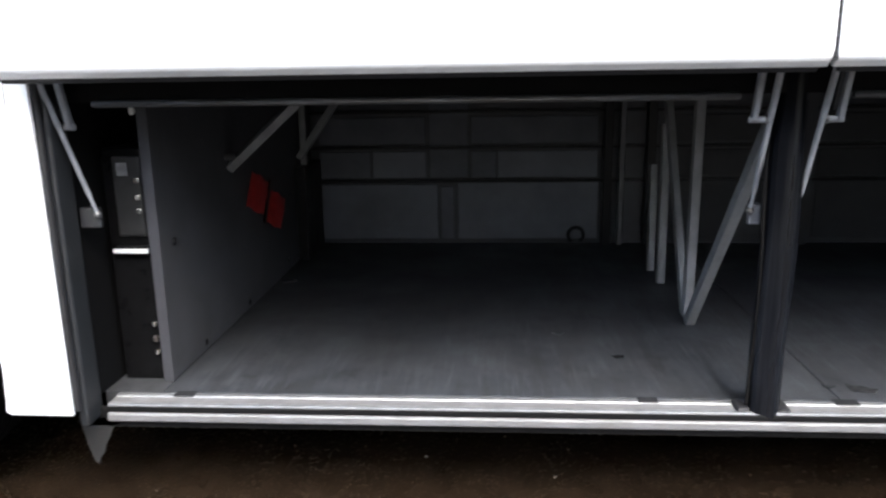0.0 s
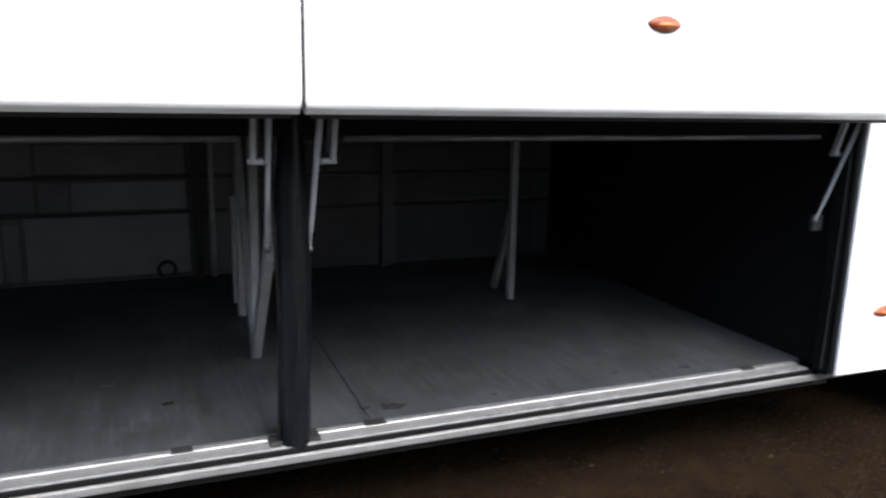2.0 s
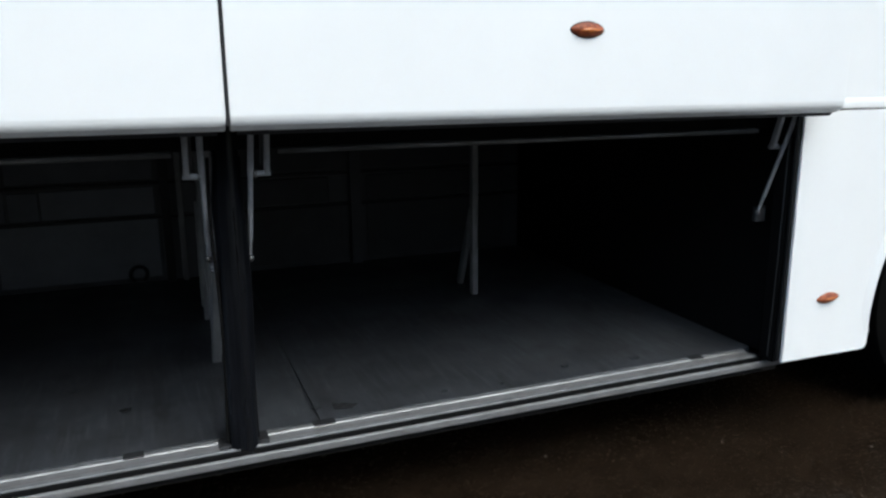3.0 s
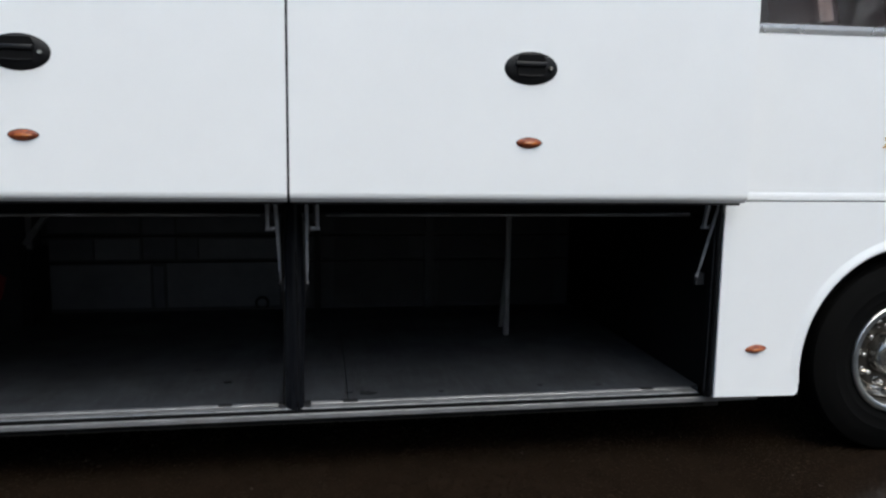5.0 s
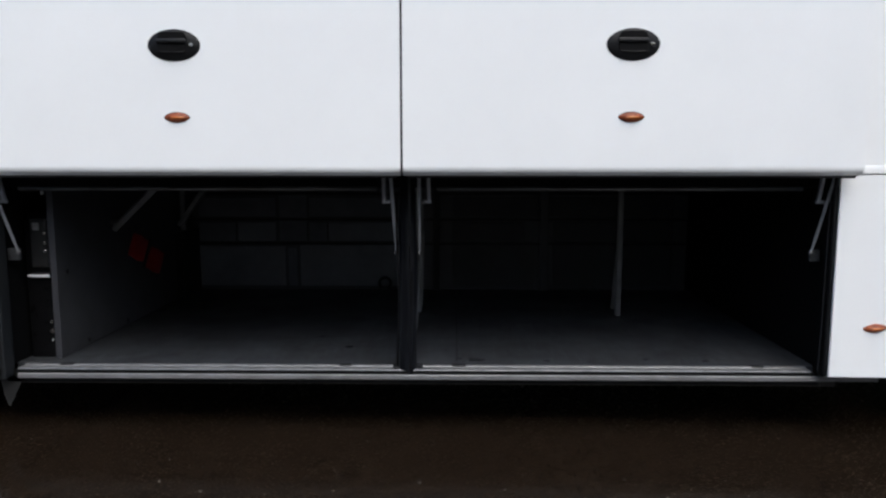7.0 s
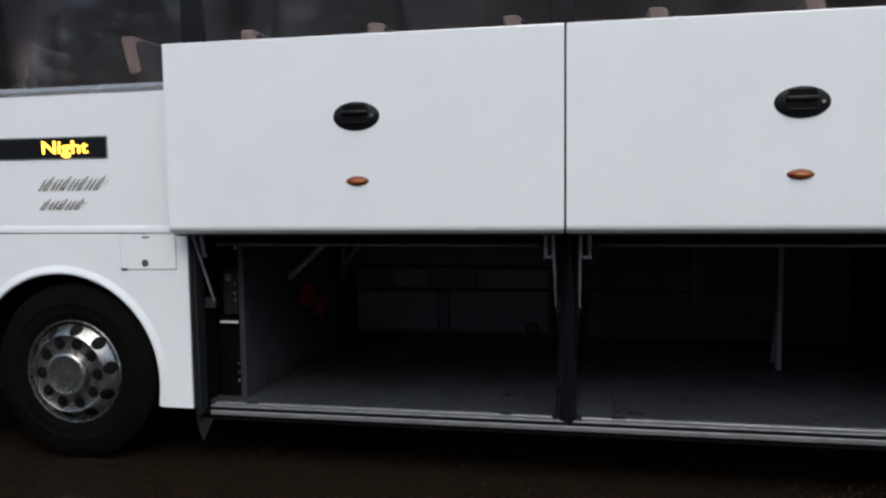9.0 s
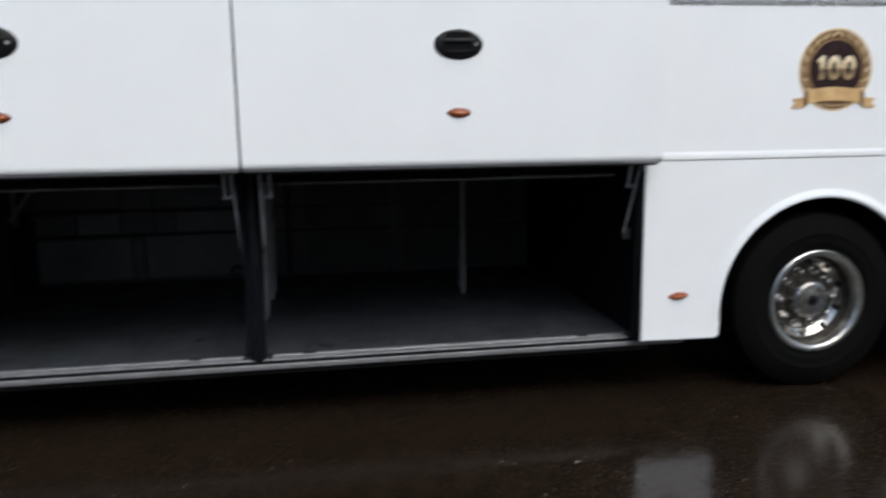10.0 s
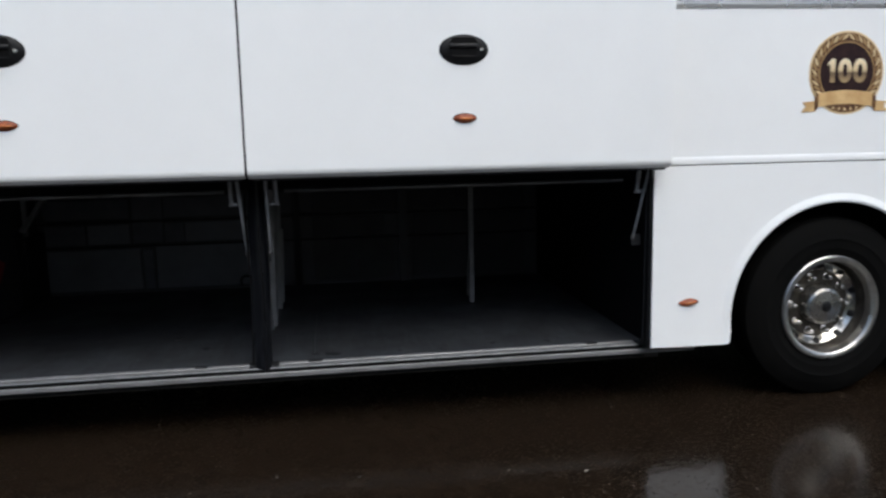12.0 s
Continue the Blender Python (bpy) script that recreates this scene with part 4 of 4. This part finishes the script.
def gas_strut(foot, x1, mount, plate=MOUNT):
    """A gas strut from its ball on the frame up to the door's inner face."""
    p, q = Vector(foot), Vector((x1, 0.030, 1.330))
    q = q + (q - p) * 0.13
    m = p.lerp(q, 0.13)
    s = part("gas_strut", tube([m, m.lerp(q, 0.02), m.lerp(q, 0.55), m.lerp(q, 0.57), q], [0.0065, 0.0078, 0.0078, 0.0090, 0.0090], 12), STRUT, coach, "grey gas strut holding the door up", smooth=True)
    part("strut_rod", tube([p, m], 0.0055, 8), STRUT, s)
    bm = bmesh.new()
    bmesh.ops.create_uvsphere(bm, u_segments=10, v_segments=8, radius=0.012, matrix=Matrix.Translation(p))
    part("ball_joint", bm, DULL_ALU, s, smooth=True)
    a, b = sorted((foot[0], mount))
    part("strut_mount", box(a, b, foot[1] + 0.006, foot[1] + 0.030, foot[2] - 0.044, foot[2] + 0.018, 0.005), plate, s)


gas_strut((-0.866 + 0.046, 0.150, 0.945), -0.873, LEFT + 0.01)
gas_strut((1.132, 0.205, 0.940), 1.120, 1.165, GREY_STEEL)
gas_strut((1.254, 0.185, 0.938), 1.259, 1.215)
gas_strut((3.239, 0.135, 0.949), 3.282, RIGHT - 0.01)


def lift_arm(x, side):
    """A cranked arm behind the door's edge, with a pin at its foot that points to the side."""
    arm = part("lift_arm", beam((x, -0.085, 1.46), (x, 0.040, 1.345), 0.030, 0.026), GREY_STEEL, coach, "grey cranked door arm", smooth=True)
    part("arm_link", beam((x, 0.045, 1.36), (x, 0.088, 1.210), 0.016, 0.024), STRUT, arm, smooth=True)
    part("arm_web", beam((x + side * 0.012, 0.060, 1.36), (x + side * 0.012, 0.092, 1.235), 0.012, 0.012), MOUNT, arm, smooth=True)
    part("pivot_pin", tube([(x - side * 0.012, 0.090, 1.211), (x + side * 0.030, 0.090, 1.211)], 0.009, 10), STRUT, arm, smooth=True)
    part("pin_head", tube([(x + side * 0.029, 0.090, 1.211), (x + side * 0.037, 0.090, 1.211)], 0.013, 10), DULL_ALU, arm, smooth=True)


for x, side in ((-0.835, -1), (1.082, 1), (1.306, -1), (3.236, 1)):
    lift_arm(x, side)

# ---- lettering and emblem on the side ----
board = part("route_display", box(-2.20, -1.362, -0.006, 0.0, 1.776, 1.886, 0.002), BLACK, coach, "black route display with amber letters")
part("display_frame", box(-2.21, -1.354, -0.003, 0.0, 1.768, 1.894, 0.001), ALU, board)
words("display_letters", "Night", 0.102, -1.472, -0.0075, 1.831, LED, board, "RIGHT", "glowing amber letters", stretch=1.30, bold=0.0015)

bm = bmesh.new()
for x_end, z0, h, n in ((-1.372, 1.588, 0.066, 15), (-1.512, 1.478, 0.052, 10)):
    for k in range(n):
        x = x_end - 0.027 * k
        tall = h * (1.0 if k % 4 else 1.25)
        lean = 0.55 * tall
        for thick, rise, y in ((0.008, tall, -0.0015), (0.003, 0.9 * h, -0.0012)):
            foot, top = x - 0.018 - lean, x + (0.0 if thick > 0.005 else 0.022)
            ends = [(foot - thick, z0), (foot, z0), (top, z0 + rise), (top - thick, z0 + rise)]
            a = [bm.verts.new((u, y, w)) for u, w in ends]
            b = [bm.verts.new((u, 0.0, w)) for u, w in ends]
            bm.faces.new(a)
            for i in range(4):
                bm.faces.new((a[i], b[i], b[(i + 1) % 4], a[(i + 1) % 4]))
part("script_lettering", bm, OLIVE, coach, "dark gold slanting script strokes on the white side")

EX, EZ = 4.396, 1.830
emblem = part("emblem", lathe([(0.0, -0.0015), (0.222, -0.0015), (0.224, 0.0)], EX, EZ, 56), GOLD_PALE, coach, "round gold and brown anniversary emblem with a ribbon")
part("emblem_band", lathe([(0.0, -0.0025), (0.212, -0.0025), (0.213, -0.001)], EX, EZ, 56), LAUREL_BROWN, emblem)
for s in (-1, 1):
    for k in range(18):
        a = radians(-58 + 8.4 * k)
        bm = oval(0, 0, 0, 0.026, 0.0012, 0.0078, sharp=0.75, seg=10, rings=6)
        bmesh.ops.transform(bm, verts=bm.verts, matrix=Matrix.Translation((EX + s * 0.192 * math.cos(a), -0.0030, EZ + 0.192 * math.sin(a))) @ Matrix.Rotation(-s * (a + 0.9) if s > 0 else (a + 0.9) - math.pi, 4, "Y"))
        part("laurel_leaf", bm, GOLD_PALE if k % 2 else GOLD, emblem)
part("emblem_rim", lathe([(0.160, -0.0022), (0.160, -0.0038), (0.168, -0.0038), (0.168, -0.0022)], EX, EZ, 56), GOLD, emblem)
part("emblem_disc", lathe([(0.0, -0.0034), (0.161, -0.0034), (0.162, -0.002)], EX, EZ, 56), BADGE_DARK, emblem)
for ch, dx in (("1", -0.086), ("0", -0.012), ("0", 0.078)):
    words("emblem_numeral", ch, 0.165, EX + dx, -0.0046, 1.835, GOLD_NUMERAL, emblem, "CENTER", "pale gold to bronze numeral", stretch=0.98, bold=0.0065)
part("numeral_flag", slab([(EX - 0.116, 1.868), (EX - 0.116, 1.886), (EX - 0.084, 1.900), (EX - 0.084, 1.878)], -0.0053, -0.0040), GOLD_NUMERAL, emblem)
top, low = [], []
for k in range(13):
    u = k / 12
    x = EX - 0.162 + 0.324 * u
    sag = 0.016 * math.sin(math.pi * u)
    top.append((x, 1.722 + sag))
    low.append((x, 1.648 + sag))
part("ribbon_band", slab(low + top[::-1], -0.0052, -0.0036), RIBBON, emblem, "pale gold ribbon")
for s in (-1, 1):
    part("ribbon_fold", slab([(EX + s * 0.158, 1.650), (EX + s * 0.158, 1.712), (EX + s * 0.186, 1.706), (EX + s * 0.184, 1.626)], -0.0046, -0.0036), LAUREL_BROWN, emblem)
    part("ribbon_tail", slab([(EX + s * 0.176, 1.682), (EX + s * 0.256, 1.674), (EX + s * 0.234, 1.652), (EX + s * 0.262, 1.622), (EX + s * 0.176, 1.624)], -0.0040, -0.0024), RIBBON, emblem)
for k in range(5):
    part("emblem_star", oval(EX - 0.07 + 0.035 * k, -0.003, 1.634 + 0.004 * abs(k - 2), 0.008, 0.001, 0.008, seg=8, rings=6), GOLD_PALE, emblem)
part("window_slogan_bar", box(4.318, 4.492, 0.0085, 0.0095, 2.240, 2.252), PALE, coach)
part("window_slogan_mark", box(4.394, 4.408, 0.0082, 0.0095, 2.226, 2.268), PALE, coach)
words("window_slogan", "PART OF ISLAND LIFE", 0.042, 4.392, 0.0088, 2.312, PALE, coach, "CENTER", "pale grey slogan on the dark glass", stretch=0.92)

# ---- seats behind the glass ----
def coach_seat(x):
    s = part("coach_seat", box(-0.02, 0.44, -0.21, 0.21, 0.34, 0.46, 0.04), SEAT, coach, "dark patterned coach seat with a beige headrest cloth", smooth=True)
    s.location = (x, 0.34, 1.41)
    part("seat_base", box(0.05, 0.36, -0.16, 0.16, 0.0, 0.34, 0.01), BLACK, s)
    bm = box(-0.06, 0.06, -0.21, 0.21, 0.40, 1.04, 0.045)
    for v in bm.verts:
        v.co.x += 0.22 * (0.46 - v.co.z) + 0.42
    part("seat_back", bm, SEAT, s, smooth=True)
    bm = box(-0.078, 0.016, -0.214, 0.214, 0.84, 1.055, 0.02)
    for v in bm.verts:
        v.co.x += 0.22 * (0.46 - v.co.z) + 0.42
    part("headrest_cloth", bm, CLOTH, s, "beige headrest cloth", smooth=True)
    return s


first_seat = coach_seat(-3.005)
for k in range(1, 14):
    copy_thing(first_seat, pose(-3.005 + 0.73 * k, 0.34, 1.41))

# ---- grit on the ground ----
random.seed(4)
verts, faces = [], []
clumps = [(random.uniform(-3.0, 7.0), random.uniform(-3.0, -0.5), random.uniform(0.15, 0.5)) for _ in range(26)]
for k in range(2000):
    if k % 2:
        x, y = random.uniform(-3.5, 7.5), random.uniform(-3.4, 0.9)
    else:
        cx, cy, spread = random.choice(clumps)
        x, y = random.gauss(cx, 1.4 * spread), random.gauss(cy, spread)
    r = random.choice((0.0012, 0.0015, 0.0018, 0.0022, 0.0026, 0.0034, 0.0048)) * random.uniform(0.7, 1.4)
    if k % 24 == 0:
        r *= 2.2
    n = len(verts)
    spin, flat = random.uniform(0, math.pi), random.uniform(0.35, 1.0)
    for i in range(4):
        a = spin + i * math.pi / 2 + random.uniform(-0.5, 0.5)
        rr = r * random.uniform(0.5, 1.5)
        verts.append((x + rr * math.cos(a), y + flat * rr * math.sin(a), ground_z(x)))
    verts.append((x + r * random.uniform(-0.4, 0.4), y, ground_z(x) + r * random.uniform(0.3, 0.8)))
    faces += [(n + i, n + (i + 1) % 4, n + 4) for i in range(4)]
me = bpy.data.meshes.new("grit")
me.from_pydata(verts, [], faces)
me.materials.append(STONE)
tagged(new("grit", me), "pale grit and leaf crumbs scattered on wet asphalt", "grit", kind="stuff")

# ---- trees across the yard, mirrored in the glass ----
# grown dense and tall so the belt also blocks low sky from the bay
random.seed(9)
verts, faces = [], []
for k in range(44):
    x, y = -42 + 2.0 * k + random.uniform(-0.6, 0.6), (-17 if k % 2 else -19.5) + random.uniform(-1, 1)
    h = random.uniform(8.5, 11.5)
    n = len(verts)
    for z, r in ((0, 0.22), (h * 0.5, 0.13), (h * 0.85, 0.04)):
        for i in range(6):
            a = i * math.pi / 3
            verts.append((x + r * math.cos(a), y + r * math.sin(a), z))
    for j in (0, 6):
        faces += [(n + j + i, n + j + (i + 1) % 6, n + j + 6 + (i + 1) % 6, n + j + 6 + i) for i in range(6)]
    for i in range(3200):
        u = random.random() ** 1.2
        z = h * (0.02 + 1.0 * u)
        rad = 2.4 * math.sin(math.pi * min(1, 0.25 + 0.74 * u)) ** 0.6 * math.sqrt(random.random())
        a = random.uniform(0, 2 * math.pi)
        c = Vector((x + rad * math.cos(a), y + rad * math.sin(a), z))
        d1 = Vector((random.uniform(-1, 1), random.uniform(-1, 1), random.uniform(-1, 1))).normalized() * random.uniform(0.25, 0.60)
        d2 = d1.orthogonal().normalized() * random.uniform(0.010, 0.032)
        n = len(verts)
        verts += [tuple(c - d1), tuple(c + d2), tuple(c + d1), tuple(c - d2)]
        faces.append((n, n + 1, n + 2, n + 3))
me = bpy.data.meshes.new("tree_belt")
me.from_pydata(verts, [], faces)
me.materials.append(BARK)
tagged(new("tree_belt", me), "bare brown belt of winter trees across the yard", "trees", kind="stuff")
